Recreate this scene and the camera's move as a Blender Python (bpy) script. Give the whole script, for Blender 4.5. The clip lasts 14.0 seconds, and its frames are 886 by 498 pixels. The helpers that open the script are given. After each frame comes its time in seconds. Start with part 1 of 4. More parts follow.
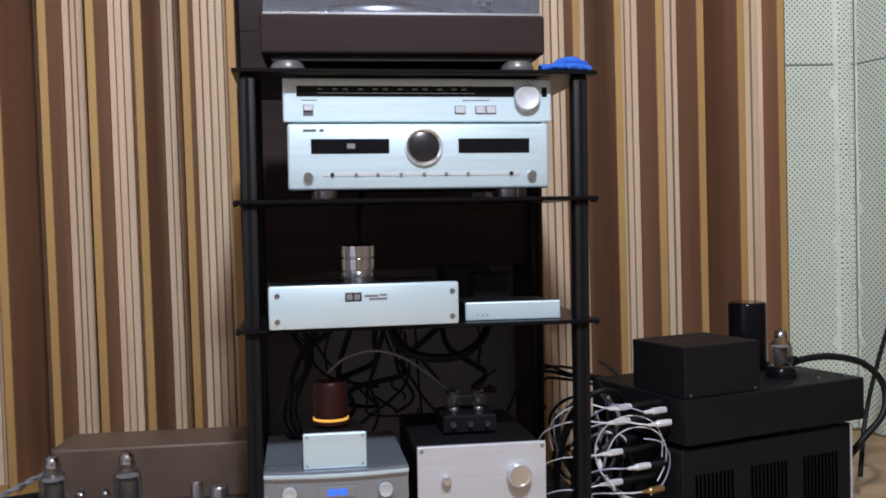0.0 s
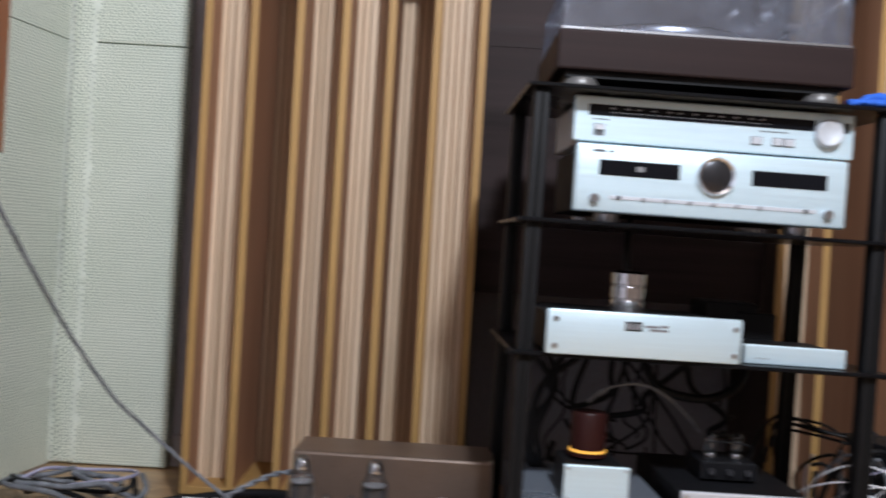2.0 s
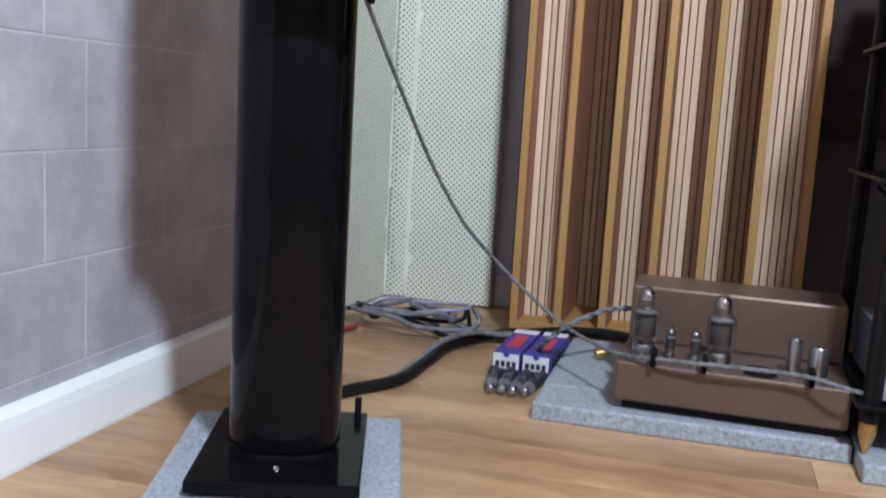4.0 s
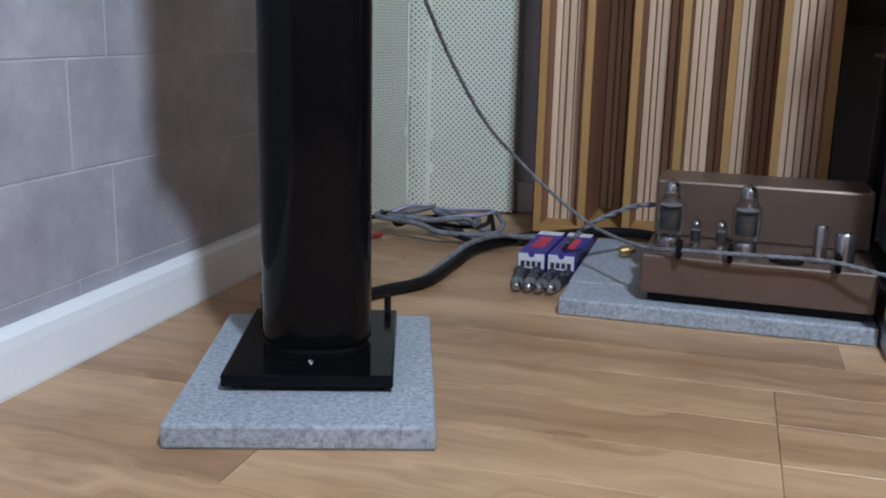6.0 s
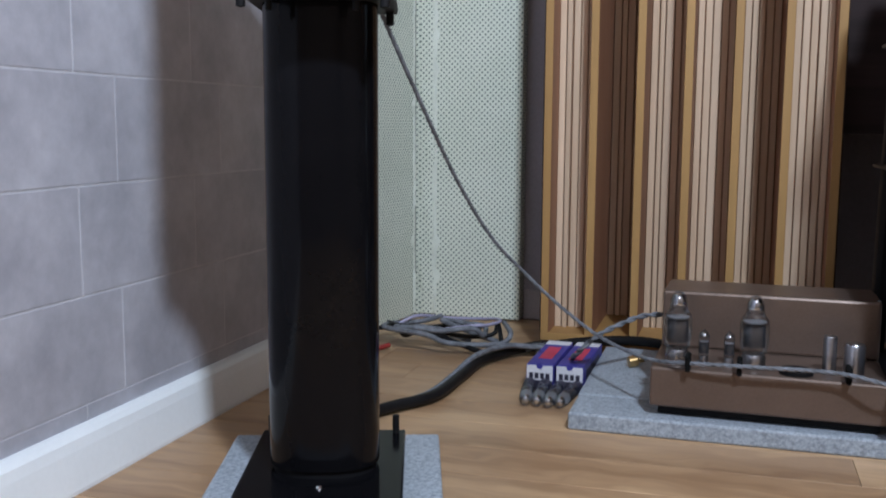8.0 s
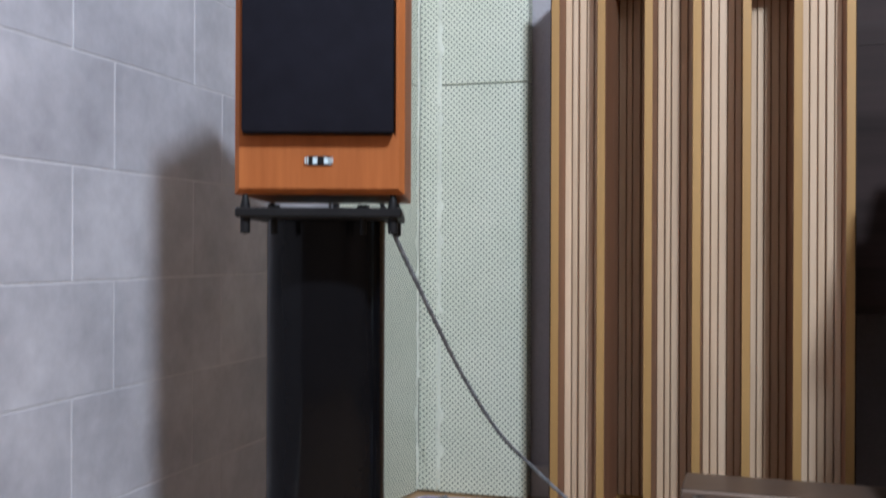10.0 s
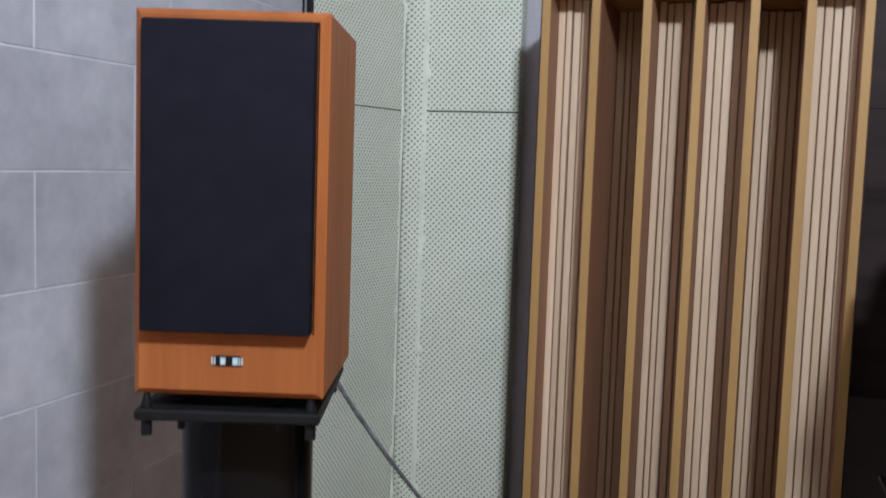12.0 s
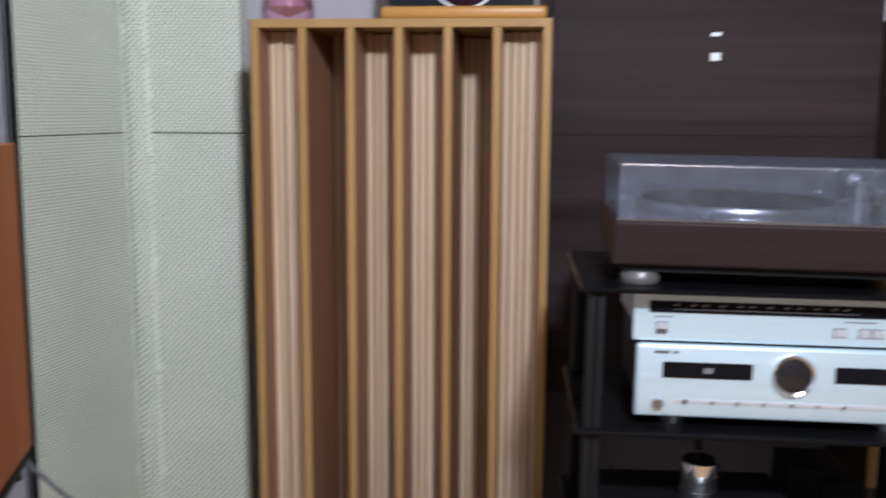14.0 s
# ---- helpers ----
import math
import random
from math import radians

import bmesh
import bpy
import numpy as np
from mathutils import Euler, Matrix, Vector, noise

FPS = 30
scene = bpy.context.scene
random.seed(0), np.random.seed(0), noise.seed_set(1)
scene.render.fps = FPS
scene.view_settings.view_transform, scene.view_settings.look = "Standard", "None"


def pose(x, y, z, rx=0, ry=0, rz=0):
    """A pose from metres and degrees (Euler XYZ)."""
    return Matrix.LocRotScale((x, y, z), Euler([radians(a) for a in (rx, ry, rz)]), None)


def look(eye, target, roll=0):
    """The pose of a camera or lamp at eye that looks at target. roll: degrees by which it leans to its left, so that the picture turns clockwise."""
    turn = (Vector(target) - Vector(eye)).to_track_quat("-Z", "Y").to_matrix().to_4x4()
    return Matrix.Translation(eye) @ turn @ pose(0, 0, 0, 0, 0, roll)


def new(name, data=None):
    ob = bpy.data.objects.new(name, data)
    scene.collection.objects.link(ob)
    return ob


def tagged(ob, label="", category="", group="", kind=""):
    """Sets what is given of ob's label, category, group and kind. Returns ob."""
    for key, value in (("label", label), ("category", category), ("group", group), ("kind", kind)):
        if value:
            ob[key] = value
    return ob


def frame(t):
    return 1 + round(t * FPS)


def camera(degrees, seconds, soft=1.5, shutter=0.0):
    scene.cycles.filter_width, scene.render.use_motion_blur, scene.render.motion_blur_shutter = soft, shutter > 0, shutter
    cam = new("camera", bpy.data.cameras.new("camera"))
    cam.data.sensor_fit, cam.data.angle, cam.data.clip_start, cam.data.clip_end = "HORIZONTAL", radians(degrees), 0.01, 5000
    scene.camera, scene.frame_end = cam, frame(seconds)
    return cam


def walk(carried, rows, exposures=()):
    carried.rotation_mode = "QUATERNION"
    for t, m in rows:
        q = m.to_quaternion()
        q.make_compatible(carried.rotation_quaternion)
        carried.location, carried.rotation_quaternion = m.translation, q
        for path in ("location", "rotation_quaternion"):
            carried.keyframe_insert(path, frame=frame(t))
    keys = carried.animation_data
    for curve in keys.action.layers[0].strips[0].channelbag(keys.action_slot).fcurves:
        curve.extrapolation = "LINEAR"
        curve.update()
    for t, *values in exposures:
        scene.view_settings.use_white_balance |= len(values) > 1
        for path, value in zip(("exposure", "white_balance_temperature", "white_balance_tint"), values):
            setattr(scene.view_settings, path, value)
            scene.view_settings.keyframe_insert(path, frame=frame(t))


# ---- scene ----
cam = camera(49.3, 14.0, soft=1.85, shutter=0.65)
PATH = [
    (0, (-0.154, -1.573, 0.603), (0.083, 0.411, 0.534), -1.68),
    (0.5, (-0.146, -1.571, 0.595), (0.085, 0.414, 0.520), -0.19),
    (1, (-0.216, -1.547, 0.575), (-0.017, 0.443, 0.554), 1.45),
    (1.5, (-0.302, -1.526, 0.584), (-0.178, 0.469, 0.557), 3.13),
    (2, (-0.413, -1.503, 0.591), (-0.406, 0.497, 0.575), 3.30),
    (2.5, (-0.457, -1.481, 0.573), (-0.639, 0.510, 0.524), 2.47),
    (3, (-0.493, -1.480, 0.542), (-0.849, 0.484, 0.421), 3.77),
    (3.5, (-0.535, -1.499, 0.518), (-1.042, 0.426, 0.329), 5.06),
    (4, (-0.534, -1.514, 0.502), (-1.056, 0.394, 0.208), 3.27),
    (4.2, (-0.532, -1.523, 0.499), (-1.057, 0.380, 0.179), 4.27),
    (6.3, (-0.537, -1.530, 0.464), (-1.098, 0.335, 0.009), 0.72),
    (6.5, (-0.537, -1.532, 0.473), (-1.112, 0.340, 0.068), 0.86),
    (7, (-0.537, -1.532, 0.488), (-1.111, 0.349, 0.125), 1.00),
    (7.2, (-0.535, -1.534, 0.492), (-1.121, 0.347, 0.150), 0.62),
    (9.3, (-0.551, -1.501, 0.520), (-1.104, 0.418, 0.412), -0.00),
    (9.5, (-0.555, -1.496, 0.543), (-1.125, 0.419, 0.465), 0.01),
    (10, (-0.562, -1.483, 0.610), (-1.141, 0.431, 0.612), 0.24),
    (10.5, (-0.560, -1.470, 0.641), (-1.123, 0.448, 0.728), 0.09),
    (11, (-0.550, -1.433, 0.685), (-1.126, 0.474, 0.862), 0.39),
    (11.5, (-0.531, -1.385, 0.759), (-1.115, 0.528, 0.790), 0.60),
    (12, (-0.516, -1.333, 0.904), (-1.129, 0.562, 0.725), 1.90),
    (12.5, (-0.485, -1.321, 1.003), (-1.154, 0.540, 0.702), 1.74),
    (13, (-0.454, -1.355, 1.048), (-1.065, 0.517, 0.696), 0.01),
    (13.5, (-0.388, -1.381, 1.078), (-0.809, 0.544, 0.735), -0.30),
    (14, (-0.348, -1.371, 1.083), (-0.552, 0.598, 0.794), 0.29),
]
EXPOSURES = [(0, 0.05, 6150, 12), (0.5, 0.22, 6150, 12), (1.5, 0.25, 6200, 12), (2.5, 0.12, 6200, 11), (4, 0.38, 5850, 11), (6.4, -0.15, 5600, 10), (7.2, -0.1, 5600, 10), (9.5, 0.2, 5900, 10), (12.5, -0.06, 6000, 10), (13.5, 0.04, 6150, 12), (14, 0.02, 6100, 14)]
walk(cam, [(t, look(eye, target, roll)) for t, eye, target, roll in PATH], EXPOSURES)

# ---- world and lights ----
world = bpy.data.worlds.new("room_air")
world.use_nodes = True
world.node_tree.nodes["Background"].inputs[0].default_value = (0.9, 0.85, 0.8, 1)
world.node_tree.nodes["Background"].inputs[1].default_value = 0.007
scene.world = world
lamp_data = bpy.data.lights.new("ceiling_lamp", "POINT")
lamp_data.energy, lamp_data.shadow_soft_size, lamp_data.color = 208, 0.08, (0.865, 0.92, 0.985)
lamp = new("ceiling_lamp", lamp_data)
lamp.location = (0.0, -1.66, 2.03)


# ---- materials ----
def nodes_of(name):
    m = bpy.data.materials.new(name)
    m.use_nodes = True
    nt = m.node_tree
    return m, nt, nt.nodes["Principled BSDF"]


def add(nt, kind, **values):
    n = nt.nodes.new(kind)
    for k, v in values.items():
        if k in n.inputs:
            n.inputs[k].default_value = v
    return n


def math_node(nt, op, a, b=None):
    n = nt.nodes.new("ShaderNodeMath")
    n.operation = op
    for i, v in enumerate((a, b)):
        if v is None:
            continue
        if isinstance(v, (int, float)):
            n.inputs[i].default_value = v
        else:
            nt.links.new(v, n.inputs[i])
    return n.outputs[0]


def ramp(nt, fac, stops):
    n = nt.nodes.new("ShaderNodeValToRGB")
    els = n.color_ramp.elements
    while len(els) < len(stops):
        els.new(0.5)
    for e, (p, c) in zip(els, stops):
        e.position, e.color = p, (*c, 1)
    nt.links.new(fac, n.inputs[0])
    return n.outputs[0]


def scaled(nt, scale, out="Object"):
    tc = nt.nodes.new("ShaderNodeTexCoord")
    mp = nt.nodes.new("ShaderNodeMapping")
    mp.inputs["Scale"].default_value = scale
    nt.links.new(tc.outputs[out], mp.inputs[0])
    return mp.outputs[0]


def noise_tex(nt, vec, scale, detail=4.0, rough=0.55):
    n = add(nt, "ShaderNodeTexNoise", Scale=scale, Detail=detail, Roughness=rough)
    nt.links.new(vec, n.inputs["Vector"])
    return n.outputs[0]


def bump(nt, bsdf, height, strength=0.2, distance=0.002):
    b = add(nt, "ShaderNodeBump", Strength=strength, Distance=distance)
    nt.links.new(height, b.inputs["Height"])
    nt.links.new(b.outputs[0], bsdf.inputs["Normal"])


def mix_col(nt, fac, a, b, mode="MIX"):
    n = nt.nodes.new("ShaderNodeMix")
    n.data_type, n.blend_type = "RGBA", mode
    for sock, v in ((n.inputs[0], fac), (n.inputs[6], a), (n.inputs[7], b)):
        if isinstance(v, (int, float)):
            sock.default_value = v
        elif isinstance(v, tuple):
            sock.default_value = (*v, 1)
        else:
            nt.links.new(v, sock)
    return n.outputs[2]


def plain(name, col, rough=0.5, metal=0.0, var=0.15, fine=0.12, coat=0.0, scale=6.0, stretch=(1, 1, 1), relief=0.08, spec=0.5):
    """A surface with variation at two scales and a fine relief."""
    m, nt, b = nodes_of(name)
    v = scaled(nt, stretch)
    big, small = noise_tex(nt, v, scale, 3), noise_tex(nt, v, scale * 22, 3)
    dark = tuple(c * (1 - var) for c in col)
    light = tuple(min(1, c * (1 + var)) for c in col)
    c1 = ramp(nt, big, [(0.3, dark), (0.7, light)])
    c2 = ramp(nt, small, [(0.3, (1 - fine,) * 3), (0.7, (1, 1, 1))])
    nt.links.new(mix_col(nt, 1.0, c1, c2, "MULTIPLY"), b.inputs["Base Color"])
    r = ramp(nt, big, [(0.2, (max(0, rough - 0.07),) * 3), (0.8, (min(1, rough + 0.07),) * 3)])
    nt.links.new(r, b.inputs["Roughness"])
    b.inputs["Metallic"].default_value, b.inputs["Coat Weight"].default_value = metal, coat
    b.inputs["Coat Roughness"].default_value = 0.08
    b.inputs["Specular IOR Level"].default_value = spec
    if relief:
        bump(nt, b, small, relief, 0.001)
    return m


def wood(name, dark, light, grain=(3, 40, 40), rough=0.4, per_piece=0.0, coat=0.0, rings=0.5, spec=0.4, knots=False):
    """Wood with a long grain along the axis whose scale is small."""
    m, nt, b = nodes_of(name)
    v = scaled(nt, grain)
    if per_piece:
        info = nt.nodes.new("ShaderNodeObjectInfo")
        shift = nt.nodes.new("ShaderNodeVectorMath")
        shift.operation = "MULTIPLY_ADD"
        nt.links.new(info.outputs["Random"], shift.inputs[0])
        shift.inputs[1].default_value = (31, 47, 23)
        nt.links.new(v, shift.inputs[2])
        v = shift.outputs[0]
    if knots:
        swirl = nt.nodes.new("ShaderNodeVectorMath")
        swirl.operation = "MULTIPLY_ADD"
        slow = scaled(nt, (1.0, 2.6, 1.0))
        nt.links.new(math_node(nt, "SUBTRACT", noise_tex(nt, slow, 4.5, 2), 0.5), swirl.inputs[0])
        swirl.inputs[1].default_value = (0.0, 3.4, 0.0)
        nt.links.new(v, swirl.inputs[2])
        v = swirl.outputs[0]
    coarse, fine = noise_tex(nt, v, 0.35, 4, 0.6), noise_tex(nt, v, 2.2, 5, 0.65)
    mixed = math_node(nt, "ADD", math_node(nt, "MULTIPLY", coarse, 1 - rings * 0.5), math_node(nt, "MULTIPLY", fine, rings * 0.5))
    c = ramp(nt, mixed, [(0.32, dark), (0.5, tuple((p + q) / 2 for p, q in zip(dark, light))), (0.68, light)])
    if per_piece:
        tone = ramp(nt, info.outputs["Random"], [(0, (1 - per_piece,) * 3), (1, (1, 1, 1))])
        c = mix_col(nt, 1.0, c, tone, "MULTIPLY")
    if knots:
        warp = nt.nodes.new("ShaderNodeVectorMath")
        warp.operation = "MULTIPLY_ADD"
        nt.links.new(fine, warp.inputs[0])
        warp.inputs[1].default_value = (0.6, 0.6, 0.6)
        nt.links.new(v, warp.inputs[2])
        vo = add(nt, "ShaderNodeTexVoronoi", Scale=0.3)
        nt.links.new(warp.outputs[0], vo.inputs["Vector"])
        mask = ramp(nt, vo.outputs["Distance"], [(0.0, (0.35, 0.28, 0.22)), (0.07, (0.5, 0.42, 0.36)), (0.12, (0.85, 0.8, 0.76)), (0.3, (1, 1, 1))])
        c = mix_col(nt, 0.85, c, mask, "MULTIPLY")
    nt.links.new(c, b.inputs["Base Color"])
    nt.links.new(ramp(nt, fine, [(0.3, (rough - 0.06,) * 3), (0.7, (rough + 0.1,) * 3)]), b.inputs["Roughness"])
    b.inputs["Coat Weight"].default_value, b.inputs["Specular IOR Level"].default_value = coat, spec
    bump(nt, b, fine, 0.12, 0.0006)
    return m


def granite_mat():
    m, nt, b = nodes_of("grey_granite")
    v = scaled(nt, (1, 1, 1))
    vo = add(nt, "ShaderNodeTexVoronoi", Scale=330.0)
    nt.links.new(v, vo.inputs["Vector"])
    spots = noise_tex(nt, v, 160, 3, 0.7)
    soft = noise_tex(nt, v, 14, 3)
    c = ramp(nt, spots, [(0.33, (0.22, 0.25, 0.275)), (0.47, (0.33, 0.37, 0.41)), (0.64, (0.44, 0.49, 0.54))])
    c2 = ramp(nt, vo.outputs["Color"], [(0.1, (0.6, 0.6, 0.6)), (0.6, (1, 1, 1))])
    c = mix_col(nt, 0.35, c, c2, "MULTIPLY")
    c = mix_col(nt, 0.5, c, ramp(nt, soft, [(0.3, (0.75, 0.76, 0.78)), (0.7, (1, 1, 1))]), "MULTIPLY")
    nt.links.new(c, b.inputs["Base Color"])
    b.inputs["Roughness"].default_value = 0.55
    bump(nt, b, spots, 0.25, 0.001)
    return m


def perforated_mat():
    """Pale cloth board with a staggered grid of small dark green holes."""
    m, nt, b = nodes_of("perforated_board")
    geo = nt.nodes.new("ShaderNodeNewGeometry")
    sep = nt.nodes.new("ShaderNodeSeparateXYZ")
    nt.links.new(geo.outputs["Position"], sep.inputs[0])
    u = math_node(nt, "ADD", sep.outputs[0], sep.outputs[1])
    w = sep.outputs[2]
    p, q = math_node(nt, "ADD", u, w), math_node(nt, "SUBTRACT", u, w)
    d = []
    for s in (p, q):
        f = math_node(nt, "FRACT", math_node(nt, "MULTIPLY", s, 1 / 0.0142))
        f = math_node(nt, "SUBTRACT", f, 0.5)
        d.append(math_node(nt, "MULTIPLY", f, f))
    dist = math_node(nt, "SQRT", math_node(nt, "ADD", d[0], d[1]))
    hole = ramp(nt, dist, [(0.2, (0, 0, 0)), (0.27, (1, 1, 1))])
    soft = noise_tex(nt, scaled(nt, (1, 1, 1)), 5, 4)
    cloth = ramp(nt, soft, [(0.3, (0.65, 0.69, 0.58)), (0.7, (0.73, 0.76, 0.655))])
    nt.links.new(mix_col(nt, hole, (0.1, 0.15, 0.12), cloth), b.inputs["Base Color"])
    b.inputs["Roughness"].default_value = 0.85
    bump(nt, b, hole, 0.4, 0.002)
    return m


def tile_mat():
    m, nt, b = nodes_of("grey_wall_tile")
    geo = nt.nodes.new("ShaderNodeNewGeometry")
    v = geo.outputs["Position"]
    info = nt.nodes.new("ShaderNodeObjectInfo")
    cloud, streak = noise_tex(nt, v, 9, 5, 0.6), noise_tex(nt, v, 45, 4, 0.6)
    c = ramp(nt, cloud, [(0.28, (0.36, 0.363, 0.405)), (0.5, (0.455, 0.458, 0.505)), (0.72, (0.56, 0.562, 0.61))])
    c = mix_col(nt, 1.0, c, ramp(nt, streak, [(0.3, (0.9, 0.9, 0.9)), (0.7, (1, 1, 1))]), "MULTIPLY")
    c = mix_col(nt, 1.0, c, ramp(nt, info.outputs["Random"], [(0, (0.9, 0.9, 0.91)), (1, (1, 1, 1))]), "MULTIPLY")
    nt.links.new(c, b.inputs["Base Color"])
    nt.links.new(ramp(nt, cloud, [(0.3, (0.45,) * 3), (0.7, (0.6,) * 3)]), b.inputs["Roughness"])
    bump(nt, b, streak, 0.2, 0.0015)
    return m


def clear_mat(name, tint, gloss=0.1, rough=0.03, haze=0.0):
    m = bpy.data.materials.new(name)
    m.use_nodes = True
    nt = m.node_tree
    nt.nodes.clear()
    t, g = nt.nodes.new("ShaderNodeBsdfTransparent"), nt.nodes.new("ShaderNodeBsdfGlossy")
    t.inputs[0].default_value = (*tint, 1)
    g.inputs["Roughness"].default_value = rough
    mx, out = nt.nodes.new("ShaderNodeMixShader"), nt.nodes.new("ShaderNodeOutputMaterial")
    lw = add(nt, "ShaderNodeLayerWeight", Blend=0.25)
    f = math_node(nt, "ADD", math_node(nt, "MULTIPLY", lw.outputs["Fresnel"], 0.6), gloss)
    nt.links.new(f, mx.inputs[0])
    nt.links.new(t.outputs[0], mx.inputs[1])
    nt.links.new(g.outputs[0], mx.inputs[2])
    last = mx.outputs[0]
    # haze blends an uneven pale blue diffuse share over the clear surface
    if haze:
        dust, add_haze = nt.nodes.new("ShaderNodeBsdfDiffuse"), nt.nodes.new("ShaderNodeMixShader")
        dust.inputs[0].default_value = (0.6, 0.68, 0.85, 1)
        specks = noise_tex(nt, scaled(nt, (1, 1, 1)), 25, 4)
        nt.links.new(math_node(nt, "MULTIPLY", specks, haze * 2), add_haze.inputs[0])
        nt.links.new(last, add_haze.inputs[1])
        nt.links.new(dust.outputs[0], add_haze.inputs[2])
        last = add_haze.outputs[0]
    nt.links.new(last, out.inputs[0])
    return m


def glow_mat(name, col, strength):
    m, nt, b = nodes_of(name)
    b.inputs["Base Color"].default_value = (*[c * 0.3 for c in col], 1)
    b.inputs["Emission Color"].default_value = (*col, 1)
    b.inputs["Emission Strength"].default_value = strength
    return m


FLOORWOOD = wood("oak_laminate", (0.195, 0.098, 0.043), (0.665, 0.45, 0.25), (1.7, 19, 19), 0.34, 0.08, rings=0.65, knots=True)
GROUT = plain("pale_grout", (0.55, 0.55, 0.58), 0.8)
TILE = tile_mat()
PERF = perforated_mat()
BEAD = plain("white_tape", (0.74, 0.78, 0.68), 0.6, var=0.08, relief=0.3, scale=20)
LAVENDER = plain("pale_wall_paint", (0.46, 0.445, 0.48), 0.8, var=0.04)
LOWWALL = plain("shaded_wall_paint", (0.215, 0.203, 0.22), 0.8, var=0.06)
PALESKIRT = plain("pale_grey_skirting_paint", (0.5, 0.46, 0.46), 0.5, var=0.06)
# Unseen walls and ceiling take a dark warm brown that limits bounced light.
ROOMWALL = plain("room_wall_paint", (0.18, 0.137, 0.11), 0.85, var=0.06)
CEILING = plain("low_bounce_ceiling", (0.21, 0.17, 0.145), 0.9, var=0.03)
DARKWOOD = wood("dark_wenge_board", (0.014, 0.0092, 0.0085), (0.048, 0.0335, 0.0325), (0.8, 24, 24), 0.5, rings=0.55, spec=0.08)
WHITE = plain("white_gloss_paint", (0.84, 0.87, 0.87), 0.4, var=0.03, fine=0.03, relief=0.0)
OCHRE = wood("ochre_board_edge", (0.33, 0.185, 0.058), (0.45, 0.27, 0.095), (30, 30, 2), 0.55)
FINSIDE = wood("brown_veneer", (0.275, 0.128, 0.066), (0.4, 0.215, 0.123), (30, 30, 2), 0.55)
DARKSIDE = wood("dark_brown_veneer", (0.03, 0.018, 0.014), (0.06, 0.04, 0.03), (30, 30, 2), 0.6, spec=0.2)
SLAT = wood("cream_slat_wood", (0.56, 0.4, 0.255), (0.78, 0.6, 0.425), (40, 40, 2.5), 0.55, 0.2)
CHERRY = wood("cherry_veneer", (0.2, 0.058, 0.017), (0.375, 0.125, 0.036), (40, 40, 3), 0.42, spec=0.14)
CLOTH = plain("black_grille_cloth", (0.0105, 0.0105, 0.0155), 0.9, scale=40, relief=0.4, spec=0.06)
PIANO = plain("black_gloss_lacquer", (0.0045, 0.0045, 0.0055), 0.11, coat=0.0, var=0.2, relief=0.0, spec=0.14)
BLACKMETAL = plain("black_steel", (0.008, 0.008, 0.009), 0.5, 0.0, relief=0.1, spec=0.18)
BLACKPAINT = plain("black_crackle_paint", (0.008, 0.008, 0.0095), 0.5, scale=20, relief=0.35, spec=0.17)
BLACKGLASS = plain("black_glass", (0.005, 0.005, 0.006), 0.3, relief=0.0, spec=0.12)
RUBBER = plain("black_rubber", (0.006, 0.006, 0.006), 0.8, spec=0.1)
GRANITE = granite_mat()
ALU = plain("brushed_aluminium", (0.615, 0.765, 0.835), 0.38, 0.4, var=0.03, fine=0.04, stretch=(1, 30, 30), relief=0.03)
ALUDULL = plain("satin_aluminium", (0.58, 0.6, 0.64), 0.4, 0.3, var=0.05, fine=0.05, stretch=(1, 30, 30), relief=0.03)
SILVERGREY = plain("grey_silver_lacquer", (0.33, 0.37, 0.43), 0.3, 0.6, var=0.05, fine=0.05)
PLUGMETAL = plain("nickel_plating", (0.86, 0.88, 0.92), 0.22, 0.35, var=0.05)
PEWTER = plain("pewter_grey", (0.14, 0.135, 0.13), 0.35, 0.3)
CHROME = plain("chrome", (0.82, 0.82, 0.84), 0.12, 1.0, var=0.02, relief=0.0)
SATINKNOB = plain("satin_knob_metal", (0.56, 0.59, 0.63), 0.5, 0.3, var=0.05)
KNOBMETAL = plain("turned_bright_metal", (0.78, 0.79, 0.82), 0.25, 0.85, var=0.1, fine=0.2, relief=0.25)
STEEL = plain("dull_steel", (0.45, 0.45, 0.47), 0.3, 1.0, var=0.05)
LENS = plain("dark_mirror_lens", (0.05, 0.05, 0.055), 0.25, 0.7, relief=0.0)
DISPLAY = plain("dark_display_glass", (0.006, 0.0065, 0.009), 0.2, relief=0.0, spec=0.15)
INK = plain("grey_print", (0.1, 0.105, 0.115), 0.6)
PALEINK = plain("pale_print", (0.2, 0.2, 0.21), 0.6)
BRONZE = plain("bronze_brown_enamel", (0.16, 0.115, 0.09), 0.36, 0.45, var=0.1, scale=10)
BLUECLOTH = plain("blue_microfibre", (0.025, 0.12, 0.55), 0.9, scale=30, relief=0.5)
PLINTH = wood("black_brown_plinth", (0.0145, 0.009, 0.0085), (0.034, 0.0215, 0.0205), (1, 30, 30), 0.5, spec=0.1)
GREYCABLE = plain("grey_braided_sleeve", (0.17, 0.18, 0.2), 0.6, scale=60, var=0.4, relief=0.4)
BLACKCABLE = plain("black_cable_jacket", (0.007, 0.007, 0.008), 0.5, scale=40, spec=0.25)
WHITECABLE = plain("white_cable_jacket", (0.74, 0.74, 0.78), 0.35)
SLOTBLACK = plain("slot_darkness", (0.0015, 0.0015, 0.0015), 0.9, spec=0.0)
LILACCABLE = plain("lilac_cable_jacket", (0.42, 0.4, 0.55), 0.4)
BRASS = plain("brass", (0.62, 0.42, 0.18), 0.3, 0.9, var=0.1)
